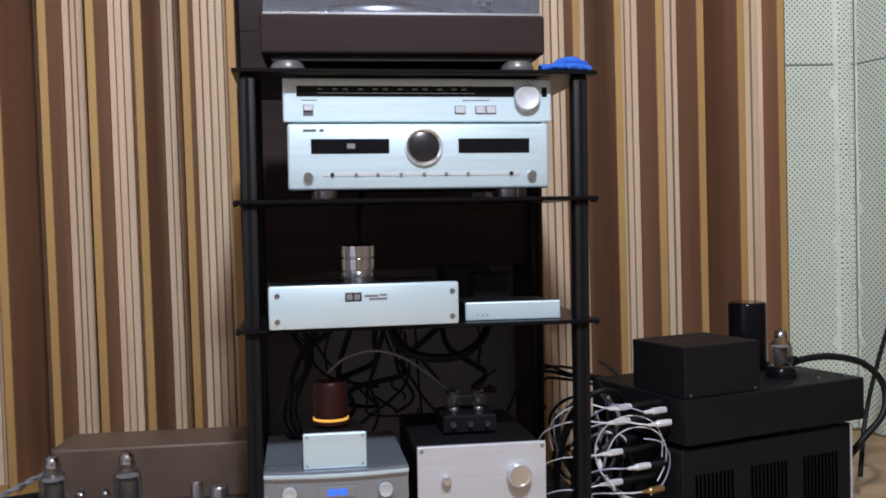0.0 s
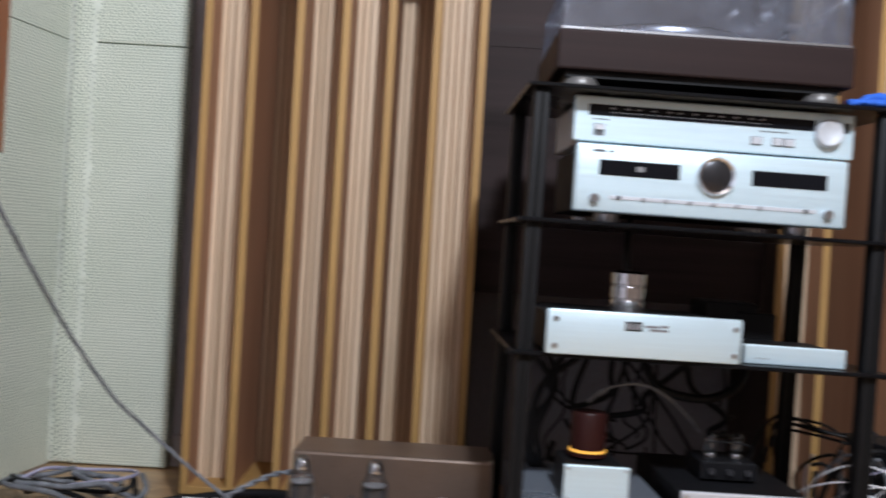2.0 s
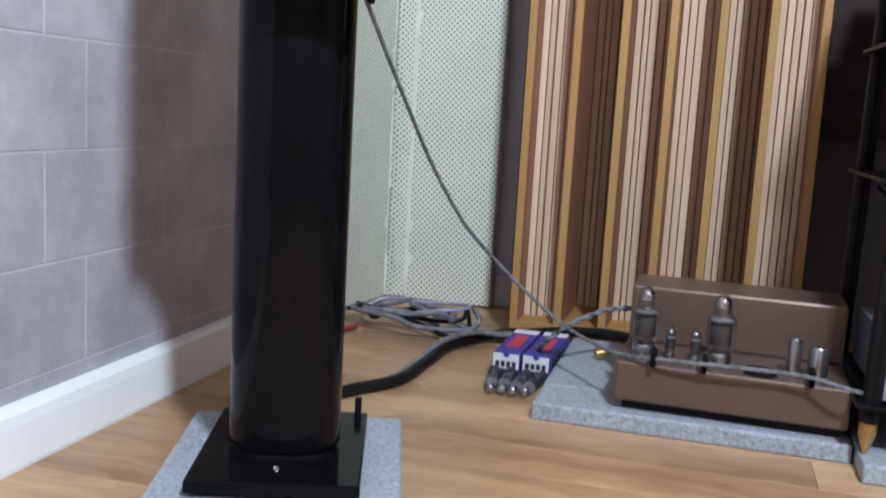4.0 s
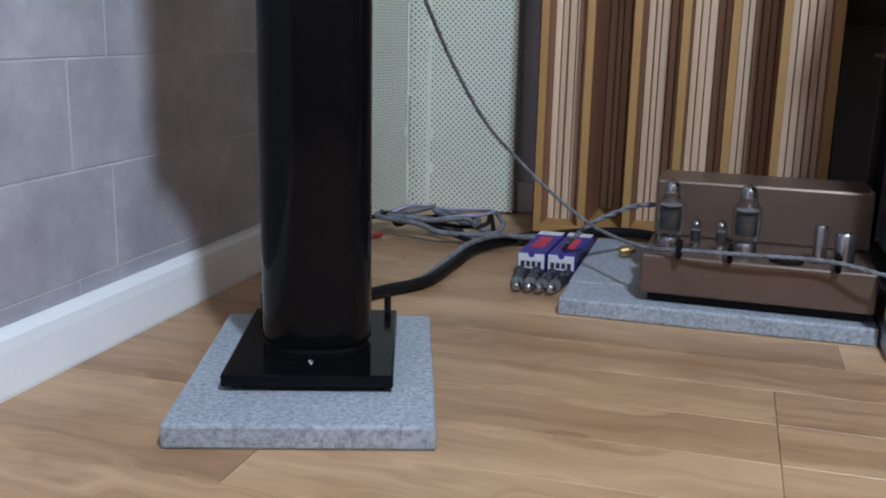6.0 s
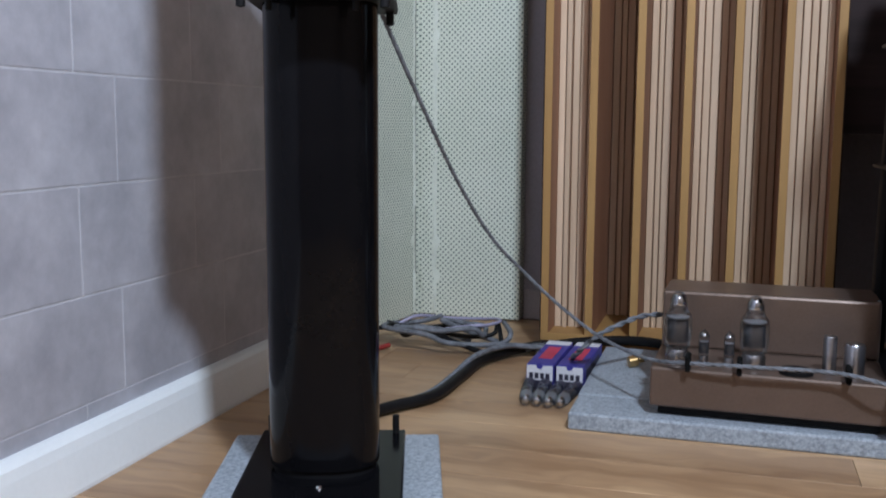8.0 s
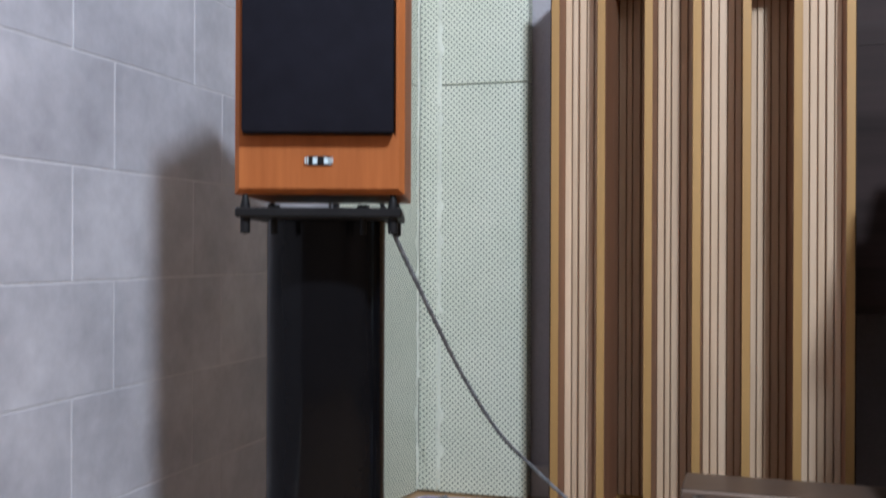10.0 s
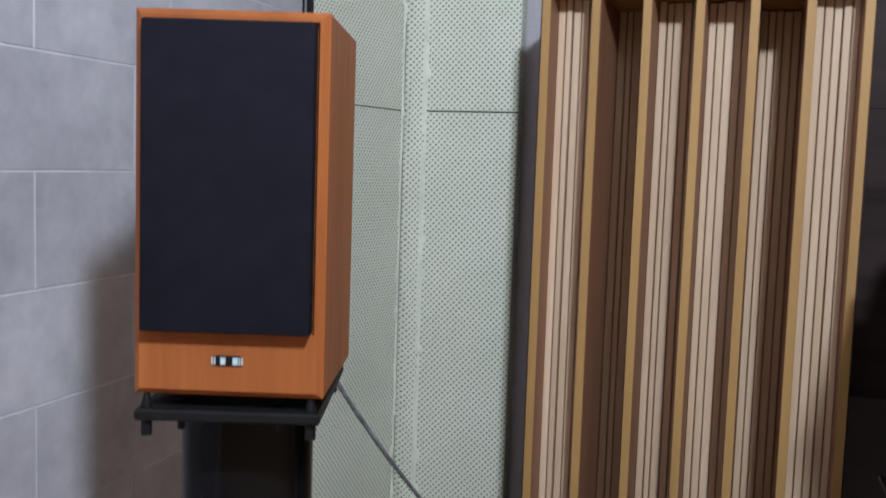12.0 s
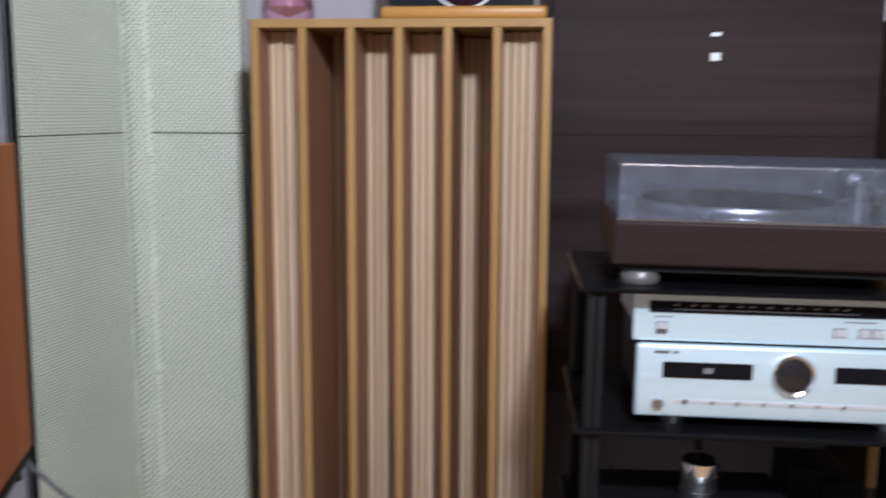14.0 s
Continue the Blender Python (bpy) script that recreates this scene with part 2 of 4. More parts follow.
REDPLASTIC = plain("red_plastic", (0.28, 0.03, 0.025), 0.4)
BOXBLUE = plain("blue_carton", (0.05, 0.045, 0.28), 0.5)
BOXWHITE = plain("white_carton", (0.72, 0.72, 0.75), 0.55)
BOXRED = plain("red_carton_print", (0.5, 0.04, 0.09), 0.5)
BOXDARK = plain("dark_carton_print", (0.03, 0.028, 0.05), 0.5)
GLASS = clear_mat("clear_glass", (0.86, 0.88, 0.9), 0.05)
SMOKE = clear_mat("acrylic_cover", (0.66, 0.72, 0.84), 0.16, 0.1, 0.06)
PINKGLASS = clear_mat("pink_glass", (1.0, 0.81, 0.885), 0.07)
REDGLASS = plain("deep_red_glass", (0.026, 0.006, 0.005), 0.4, spec=0.2)
GETTER = plain("tube_anode", (0.045, 0.045, 0.05), 0.4, 0.2)
AMBER = glow_mat("amber_ring", (1.0, 0.5, 0.08), 0.85)
BLUELED = glow_mat("blue_display", (0.02, 0.14, 1.0), 1.3)
GREYGLASS = plain("grey_picture_glass", (0.014, 0.016, 0.021), 0.45, var=0.3, spec=0.08)
DISHDARK = plain("dark_red_flecked_dish", (0.016, 0.003, 0.006), 0.4, var=0.9, scale=40, spec=0.08)
HONEYWOOD = wood("honey_pine", (0.43, 0.2, 0.045), (0.58, 0.31, 0.085), (3, 30, 30), 0.35)


# ---- helpers for meshes ----
def part(name, bm, material, parent=None, label="", m=None, smooth=None):
    me = bpy.data.meshes.new(name)
    bmesh.ops.recalc_face_normals(bm, faces=bm.faces)
    bm.to_mesh(me)
    bm.free()
    me.materials.append(material)
    if smooth:
        me.polygons.foreach_set("use_smooth", [True] * len(me.polygons))
        me.set_sharp_from_angle(angle=radians(smooth))
    ob = new(name, me)
    if parent:
        ob.parent = parent
    if m is not None:
        ob.matrix_basis = m
    if label:
        ob["label"] = label
    return ob


def thing(name, label, category, m=None, group="", kind=""):
    ob = new(name)
    ob.empty_display_size = 0.05
    if m is not None:
        ob.matrix_basis = m
    return tagged(ob, label, category, group, kind)


def box(x0, x1, y0, y1, z0, z1, bevel=0.0, seg=1, bm=None):
    bm = bm or bmesh.new()
    r = bmesh.ops.create_cube(bm, size=1, matrix=Matrix.LocRotScale(((x0 + x1) / 2, (y0 + y1) / 2, (z0 + z1) / 2), None, (abs(x1 - x0), abs(y1 - y0), abs(z1 - z0))))
    if bevel:
        edges = {e for v in r["verts"] for e in v.link_edges}
        bmesh.ops.bevel(bm, geom=list(edges), offset=bevel, segments=seg, profile=0.5, affect="EDGES", clamp_overlap=True)
    return bm


def lathe(profile, seg=24, m=None, bm=None):
    """A turned body about z from (radius, height) pairs."""
    bm = bm or bmesh.new()
    rings = []
    m = m or Matrix()
    for r, z in profile:
        if r < 1e-5:
            rings.append([bm.verts.new(m @ Vector((0, 0, z)))])
        else:
            rings.append([bm.verts.new(m @ Vector((r * math.cos(2 * math.pi * i / seg), r * math.sin(2 * math.pi * i / seg), z))) for i in range(seg)])
    for a, b in zip(rings, rings[1:]):
        for i in range(seg):
            j = (i + 1) % seg
            f = [a[i % len(a)], a[j % len(a)], b[j % len(b)], b[i % len(b)]]
            f = list(dict.fromkeys(f))
            if len(f) > 2:
                bm.faces.new(f)
    closed = profile[0] == profile[-1]
    for ring, ends in () if closed else ((rings[0], profile[0]), (rings[-1], profile[-1])):
        if len(ring) > 2 and ends[0] > 1e-5:
            bm.faces.new(ring)
    return bm


def knob(x, y, z, r, depth, seg=24):
    """A turned knob that points towards -y."""
    m = pose(x, y, z, 90, 0, 0)
    return lathe([(0, 0), (r, 0), (r, depth * 0.8), (r * 0.9, depth), (r * 0.75, depth), (r * 0.7, depth * 0.96), (0, depth * 0.96)], seg, m)


def smooth_path(pts, n=8):
    pts = [Vector(p) for p in pts]
    out = []
    for i in range(len(pts) - 1):
        p0, p1, p2, p3 = pts[max(i - 1, 0)], pts[i], pts[i + 1], pts[min(i + 2, len(pts) - 1)]
        for k in range(n):
            t = k / n
            out.append(0.5 * ((2 * p1) + (p2 - p0) * t + (2 * p0 - 5 * p1 + 4 * p2 - p3) * t * t + (3 * p1 - p0 - 3 * p2 + p3) * t ** 3))
    return out + [pts[-1]]


def sweep(pts, r, seg=8, n=8, strands=1, pitch=0.03, bm=None):
    """A round cable along a smoothed line; with strands, that many twisted round each other."""
    bm = bm or bmesh.new()
    line = smooth_path(pts, n)
    up = Vector((0, 0, 1))
    frames, length, last = [], 0.0, None
    side = None
    for i, p in enumerate(line):
        t = (line[min(i + 1, len(line) - 1)] - line[max(i - 1, 0)]).normalized()
        if side is None:
            side = t.cross(up)
            if side.length < 0.1:
                side = t.cross(Vector((1, 0, 0)))
        side = (side - t * side.dot(t)).normalized()
        if last is not None:
            length += (p - last).length
        last = p
        frames.append((p, side, t.cross(side), length))
    for s in range(strands):
        rings = []
        for p, a, b, l in frames:
            c = p.copy()
            if strands > 1:
                w = 2 * math.pi * (l / pitch + s / strands)
                c = p + (a * math.cos(w) + b * math.sin(w)) * r * 0.9
            rings.append([bm.verts.new(c + (a * math.cos(2 * math.pi * k / seg) + b * math.sin(2 * math.pi * k / seg)) * r) for k in range(seg)])
        for p, q in zip(rings, rings[1:]):
            for k in range(seg):
                bm.faces.new((p[k], p[(k + 1) % seg], q[(k + 1) % seg], q[k]))
        bm.faces.new(rings[0])
        bm.faces.new(rings[-1])
    return bm


def prism(pts, z0, z1):
    bm = bmesh.new()
    lo = [bm.verts.new((x, y, z0)) for x, y in pts]
    hi = [bm.verts.new((x, y, z1)) for x, y in pts]
    for i in range(len(pts)):
        bm.faces.new((lo[i], lo[(i + 1) % len(pts)], hi[(i + 1) % len(pts)], hi[i]))
    bm.faces.new(lo), bm.faces.new(hi)
    return bm


def cable(name, pts, r, material, label, category="cable", n=8, strands=1, pitch=0.03, group=""):
    return tagged(part(name, sweep(pts, r, 8, n, strands, pitch), material, smooth=60), label, category, group)


# ---- the room ----
LX, RX, BY, FY, TOP = -1.405, 1.405, 0.88, -3.2, 2.4
floor = tagged(part("floor", box(LX - 0.1, RX + 0.1, FY - 0.1, BY + 0.1, -0.08, -0.006), plain("dark_underlay", (0.1, 0.06, 0.035), 0.8)), "light oak laminate floor of long planks", "floor", kind="structure")
ceiling = tagged(part("ceiling", box(LX - 0.1, RX + 0.1, FY - 0.1, BY + 0.1, TOP, TOP + 0.1), CEILING), "plain dark brown ceiling, unseen, kept dark to cut bounced light", "ceiling", kind="structure")
wall_left = tagged(part("wall_left", box(LX - 0.1, LX - 0.0008, FY, BY + 0.1, 0, TOP), GROUT), "wall of grey stone-look tiles with pale joints", "wall", kind="structure")
wall_right = tagged(part("wall_right", box(RX, RX + 0.1, FY, BY + 0.1, 0, TOP), ROOMWALL), "plain painted side wall", "wall", kind="structure")
wall_back = tagged(part("wall_back", box(LX, RX, BY, BY + 0.1, 0, TOP), LAVENDER), "pale lavender painted wall behind the equipment", "wall", kind="structure")
wall_front = tagged(part("wall_front", box(LX - 0.1, RX + 0.1, FY - 0.1, FY, 0, TOP), ROOMWALL), "plain painted wall behind the listener", "wall", kind="structure")

# dark board on the back wall between the diffusers, paler wall under it
dark_board = thing("dark_wood_panel", "dark wenge wood panelling on the back wall", "wall panel", kind="structure")
PY = 0.645
for z0, z1 in ((0.482, 1.0299), (1.0303, 1.5999), (1.6003, 2.2)):
    part("panel", box(-0.334, 0.311, PY, PY + 0.02, z0, z1, 0.0006), DARKWOOD, dark_board)
for x in (-0.3, 0.28):
    part("bearer", box(x - 0.02, x + 0.02, PY + 0.0205, BY - 0.013, 0.5, 2.19), DARKWOOD, dark_board)
# Same wall as behind it, with the rack's shade put into its colour.
low_wall = tagged(part("trim", box(-0.365, 0.5, BY - 0.012, BY - 0.001, 0.0, 0.7), LOWWALL), "strip of wall below the dark panelling, darkened in colour for shade", "wall", kind="structure")
for z, h in ((1.187, 0.008), (1.231, 0.004)):
    tagged(part("wall_plate", box(-0.0205, -0.0005, PY - 0.0055, PY - 0.0003, z - h, z + h, 0.001), WHITE), "small white plate fixed to the dark panelling", "wall plate", "white plates on the panelling")

baseboard = thing("baseboard", "white glossy skirting board along the tiled wall", "skirting board", kind="structure")
bm = bmesh.new()
prof = [(0, 0), (0.038, 0), (0.038, 0.005), (0.026, 0.054), (0.021, 0.068), (0.014, 0.074), (0.006, 0.077), (0, 0.077)]
ends = [[bm.verts.new((LX + x, y, z)) for x, z in prof] for y in (FY, 0.44)]
for i in range(len(prof)):
    j = (i + 1) % len(prof)
    bm.faces.new((ends[0][i], ends[0][j], ends[1][j], ends[1][i]))
bm.faces.new(ends[0]), bm.faces.new(ends[1])
part("board", bm, WHITE, baseboard)
tagged(part("baseboard", box(-1.045, -0.37, BY - 0.014, BY - 0.001, 0, 0.078, 0.003), PALESKIRT), "pale grey skirting board along the back wall", "skirting board", kind="structure")

# corner boards: perforated acoustic panels in two tiers


def corner_panel(sign, name, cx, inner, seam):
    p = thing(name, "pale green perforated acoustic boards filling the room corner", "acoustic panel", kind="structure")
    for z0, z1 in ((0.004, seam - 0.0015), (seam + 0.0015, 2.1)):
        xa, xb = sorted((sign * (cx - 0.0004), sign * inner))
        part("board", box(xa, xb, 0.83, BY - 0.002, z0, z1, 0.002), PERF, p)
        part("board", prism([(sign * 1.404, 0.46), (sign * (cx + 0.065), 0.46), (sign * cx, 0.83), (sign * 1.404, 0.83)], z0, z1), PERF, p)
    # loose overlap of the cloth beside the corner
    bm, rows = bmesh.new(), []
    for i in range(181):
        z = 0.01 + i * 0.0114
        a = cx - 0.012 - 0.007 * noise.noise((z * 9, 1.0, sign)) - 0.004 * noise.noise((z * 41, 4.0, sign))
        b = cx - 0.052 - 0.009 * noise.noise((z * 8, 5.0, sign)) - 0.005 * noise.noise((z * 37, 8.0, sign))
        row = []
        for k in range(7):
            f = k / 6
            lift = (0.0025 + 0.006 * abs(noise.noise((z * 13, f * 2.0, sign + 3.0)))) * math.sin(math.pi * (0.12 + 0.76 * f))
            row.append(bm.verts.new((sign * (a + (b - a) * f), 0.8285 - lift, z)))
        rows.append(row)
    for p0, p1 in zip(rows, rows[1:]):
        for k in range(6):
            bm.faces.new((p0[k], p0[k + 1], p1[k + 1], p1[k]))
    part("cloth_overlap", bm, PERF, p, "loose overlapping strip of the perforated cloth", smooth=60)
    # ragged tape down the corner
    rnd = random.Random(5 + sign)
    for side in (0, 1):
        bm, rows = bmesh.new(), []
        for i in range(211):
            z = 0.01 + i * 0.0098
            w = 0.001 + 0.03 * max(0.0, noise.noise((z * 23, side * 7.0, sign)) - 0.1) + 0.006 * abs(noise.noise((z * 75, side * 3.0, sign))) + rnd.random() * 0.003
            lift = 0.001 + 0.006 * abs(noise.noise((z * 25, 3.0 + side, sign))) + 0.005 * abs(noise.noise((z * 70, side, sign)))
            if side == 0:
                pts = [(sign * (cx - 0.046), 0.827), (sign * (cx - 0.052 - w * 0.4), 0.828 - lift), (sign * (cx - 0.054 - w), 0.8295)]
            else:
                pts = [(sign * (cx - 0.0015), 0.826), (sign * (cx - 0.0005 - lift), 0.822 - w * 0.4), (sign * (cx + (0.009 + w) * 0.175 - 0.0012), 0.821 - w)]
            rows.append([bm.verts.new((x, y, z)) for x, y in pts])
        for a, b in zip(rows, rows[1:]):
            for k in range(2):
                bm.faces.new((a[k], a[k + 1], b[k + 1], b[k]))
        part("corner_tape", bm, BEAD, p, "ragged pale tape", smooth=50)
    return p


corner_panel(-1, "panel_left_corner", 1.325, 1.046, 1.022)
corner_panel(1, "panel_right_corner", 1.235, 1.035, 0.968)
edge_strip = thing("corner_trim", "dark metal edge strip where the tiles end", "trim", kind="structure")
part("strip", box(LX, LX + 0.021, 0.446, 0.4595, 0, 2.3, 0.002), BLACKMETAL, edge_strip)
part("bright_edge", box(LX + 0.007, LX + 0.011, 0.4445, 0.4459, 0, 2.3), STEEL, edge_strip, "bright metal edge")


# ---- diffusers ----
DEPTHS = (0.072, 0.246, 0.124, 0.124, 0.246, 0.072)


def diffuser(name, label, m):
    d = thing(name, label, "sound diffuser", m, "diffusers beside the rack")
    rnd = random.Random(round(m.translation.x * 100))
    w, h, dep, t = 0.601, 1.235, 0.275, 0.017
    part("top_board", box(0, w, 0, dep, h - t, h, 0.001), OCHRE, d)
    part("bottom_board", box(0, w, 0, dep, 0, t, 0.001), OCHRE, d)
    part("back_board", box(t, w - t, dep - 0.008, dep, t, h - t), FINSIDE, d)
    # Thin outer skins in a darker brown than the fins.
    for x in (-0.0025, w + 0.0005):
        part("side_skin", box(x, x + 0.002, 0.002, dep, 0.0, h, 0.0005), DARKSIDE, d, "dark brown outer face")
    pitch = (w - t) / 6
    for i in range(7):
        x = i * pitch
        fin = part("fin", box(x, x + t, 0.003, dep - 0.008 if 0 < i < 6 else dep, t, h - t), FINSIDE, d)
        part("edge_band", box(x + 0.0003, x + t - 0.0003, 0, 0.003, t, h - t, 0.0006), OCHRE, fin, "ochre front edge")
    for i, q in enumerate(DEPTHS):
        x0, x1 = i * pitch + t, (i + 1) * pitch
        n = 5
        s = (x1 - x0) / n
        cuts = [x0 + k * s + (rnd.uniform(-0.0025, 0.0025) if 0 < k < n else 0) for k in range(n + 1)]
        part("well_back", box(x0, x1, q + 0.016, q + 0.019, t, h - t), FINSIDE, d, "brown board behind the slats")
        for k in range(n):
            g0, g1 = cuts[k] + 0.001 + 0.0008 * rnd.random(), cuts[k + 1] - 0.001 - 0.0008 * rnd.random()
            part("slat", box(g0, g1, q + rnd.choice((0.0, 0.002, 0.004, 0.006)), q + 0.0155, t, h - t - rnd.uniform(0.0, 0.006), 0.0009), SLAT, d)
    return d


diffuser("wooden_diffuser", "tall wooden slatted sound diffuser with a vase on top", pose(-0.938, 0.552, 0.022))
diffuser("wooden_diffuser", "tall wooden slatted sound diffuser behind the black amplifiers", pose(0.315, 0.575, 0.022))
for x, y in ((-0.938, 0.552), (0.315, 0.575)):
    tagged(part("floor_batten", box(x + 0.01, x + 0.591, y + 0.01, y + 0.26, 0, 0.0215), OCHRE), "low wooden batten under the diffuser", "batten", "battens")

# things on top of the left diffuser
bm = lathe([(0, 0), (0.05, 0), (0.056, 0.012), (0.056, 0.03), (0.05, 0.055), (0.036, 0.085), (0.022, 0.115), (0.016, 0.14), (0.014, 0.19), (0.018, 0.2), (0.016, 0.2), (0.012, 0.188), (0.014, 0.14), (0.02, 0.115), (0.034, 0.085), (0.048, 0.055), (0.053, 0.03), (0, 0.01)], 28)
vase = tagged(part("vase", bm, PINKGLASS, m=pose(-0.883, 0.64, 1.257), smooth=60), "pink glass bottle vase on the diffuser", "vase")
vase.visible_shadow = False
pic = thing("framed_plate", "dark white-rimmed dish on grey panel with honey wood base", "ornament", pose(-0.512, 0.57, 1.257))
part("wooden_base", box(-0.165, 0.165, 0, 0.06, 0, 0.026, 0.008, 3), HONEYWOOD, pic, "honey coloured wooden base", smooth=40)
part("panel", box(-0.155, 0.14, 0.04, 0.05, 0.0262, 0.27, 0.002), GREYGLASS, pic, "grey glass panel")
part("dish", lathe([(0, 0), (0.066, 0.001), (0.068, 0.004), (0.05, 0.0055), (0, 0.007)], 40, pose(0.0, 0.0395, 0.095, 90, 0, 0)), DISHDARK, pic, "dark dish with red flecks", smooth=40)
part("rim", lathe([(0.069, 0.0), (0.0745, 0.0), (0.0745, 0.01), (0.069, 0.01), (0.069, 0.0)], 40, pose(0.0, 0.04, 0.095, 90, 0, 0)), BOXWHITE, pic, "white rim", smooth=40)

# ---- loudspeaker on its stand ----
SPK = pose(-0.997, -0.524, 0, 0, 0, 18.3)
slab = tagged(part("granite_slab", box(-0.152, 0.154, -0.097, 0.325, 0, 0.03, 0.004, 2), GRANITE, m=SPK), "speckled grey granite slab under the speaker stand", "stone slab", "granite slabs")

stand = thing("speaker_stand", "glossy black column speaker stand with spiked plates", "speaker stand", SPK)
part("base_plate", box(-0.104, 0.104, 0.0, 0.28, 0.036, 0.052, 0.003, 2), PIANO, stand)
for x in (-0.09, 0.09):
    for y in (0.015, 0.265):
        part("spike", lathe([(0.002, 0.0305), (0.008, 0.036), (0.008, 0.0505), (0.005, 0.0505), (0.005, 0.078 if y > 0.1 else 0.051), (0, 0.079 if y > 0.1 else 0.0515)], 12, pose(x, y, 0)), BLACKMETAL, stand, smooth=40)
def column_ring(grow):
    """The column's section: a flattened round, fuller at the sides."""
    pts = []
    for i in range(56):
        a = 2 * math.pi * i / 56
        c, q = math.cos(a), math.sin(a)
        pts.append(((0.0715 + grow) * math.copysign(abs(c) ** 0.8, c), 0.135 + (0.06 + grow) * math.copysign(abs(q) ** 0.9, q)))
    return pts


part("column", prism(column_ring(0), 0.062, 0.6443), PIANO, stand, smooth=35)
part("collar", prism(column_ring(-0.004), 0.052, 0.0619), BLACKMETAL, stand, "recessed black collar", smooth=35)
part("screw", lathe([(0, 0), (0.004, 0.0), (0.003, 0.003), (0, 0.003)], 12, pose(0.0, 0.05, 0.0521)), CHROME, stand, "bright steel screw")
part("top_plate", box(-0.0865, 0.094, 0.0, 0.238, 0.6445, 0.6555, 0.002), BLACKMETAL, stand)
for x in (-0.077, 0.084):
    for y in (0.012, 0.21):
        part("spike", lathe([(0, 0.626), (0.0055, 0.628), (0.0055, 0.658), (0.004, 0.665), (0.003, 0.6695), (0, 0.67)], 12, pose(x, y, 0)), BLACKMETAL, stand, smooth=40)
for x in (-0.05, 0.05):
    part("bolt", lathe([(0, 0.627), (0.004, 0.627), (0.004, 0.657), (0.007, 0.657), (0.007, 0.66), (0, 0.66)], 12, pose(x, 0.04, 0)), BLACKMETAL, stand)

speaker = thing("loudspeaker", "cherry veneered bookshelf loudspeaker with black cloth grille", "loudspeaker", SPK @ pose(0.004, 0.002, 0.67, 0, 0, -1.5))
part("cabinet", box(-0.0925, 0.0925, 0.0065, 0.215, 0, 0.37, 0.0015, 2), CHERRY, speaker)
# front frame with bevelled inner edges
GX, GB, GT = 0.0832, 0.063, 0.3605
bm = bmesh.new()
outer = [(-0.0925, 0), (0.0925, 0), (0.0925, 0.37), (-0.0925, 0.37)]
inner = [(-GX, GB), (GX, GB), (GX, GT), (-GX, GT)]
vo = [bm.verts.new((x, 0.0065, z)) for x, z in outer]
vm = [bm.verts.new((x * 0.935, 0.0, 0.006 + z * 0.968)) for x, z in outer]
vi = [bm.verts.new((x, 0.0, z)) for x, z in inner]
vd = [bm.verts.new((x, 0.006, z)) for x, z in inner]
for a, b in ((vo, vm), (vm, vi), (vi, vd)):
    for i in range(4):
        bm.faces.new((a[i], a[(i + 1) % 4], b[(i + 1) % 4], b[i]))
part("front_frame", bm, CHERRY, speaker, "cherry veneer front frame")
part("grille", box(-GX + 0.002, GX - 0.002, -0.017, 0.0032, GB + 0.002, GT - 0.002, 0.0025, 2), CLOTH, speaker, "black cloth grille", smooth=40)
badge = part("badge", box(-0.013, 0.013, -0.0022, -0.0002, 0.031, 0.041, 0.001), BLACKMETAL, speaker, "small dark badge with silver bars")
for x in (-0.015, -0.0125, -0.0065, 0.0055, 0.0115, 0.014):
    part("bar", box(x, x + (0.005 if abs(x + 0.0005) < 0.0075 else 0.0012), -0.003, -0.0023, 0.0325, 0.0395), ALU, badge, "silver bar")
part("terminal_plate", box(-0.035, 0.035, 0.215, 0.219, 0.06, 0.13, 0.001), BLACKMETAL, speaker)

cable("speaker_cable", [(-1.03, -0.29, 0.74), (-1.02, -0.27, 0.69), (-1.01, -0.25, 0.643), (-0.99, -0.13, 0.519), (-0.974, 0.0, 0.405), (-0.941, 0.1, 0.303), (-0.895, 0.17, 0.231), (-0.838, 0.2, 0.171), (-0.775, 0.2, 0.125), (-0.716, 0.13, 0.115), (-0.653, 0.045, 0.118), (-0.589, 0.004, 0.127), (-0.497, -0.008, 0.131), (-0.377, -0.012, 0.132), (-0.3, -0.03, 0.122), (-0.26, 0.05, 0.1), (-0.2, 0.2, 0.05)], 0.0019, GREYCABLE, "twisted grey speaker cable hanging from the loudspeaker to the amplifier", "cable", 24, 3, 0.045)

# ---- valve amplifier on granite ----
AMP = pose(-0.478, 0.02, 0, 0, 0, -1.5)
tagged(part("granite_slab", box(-0.784, -0.292, 0.004, 0.118, 0, 0.03, 0.004, 2), GRANITE), "narrow speckled grey granite slab in front of the amplifier", "stone slab", "granite slabs")
tagged(part("granite_slab", box(-0.786, -0.292, 0.121, 0.5, 0, 0.03, 0.004, 2), GRANITE), "wide speckled grey granite slab under the amplifier", "stone slab", "granite slabs")
tagged(part("granite_slab", box(-0.288, 0.31, -0.075, 0.45, 0, 0.03, 0.004, 2), GRANITE), "speckled grey granite slab under the rack", "stone slab", "granite slabs")


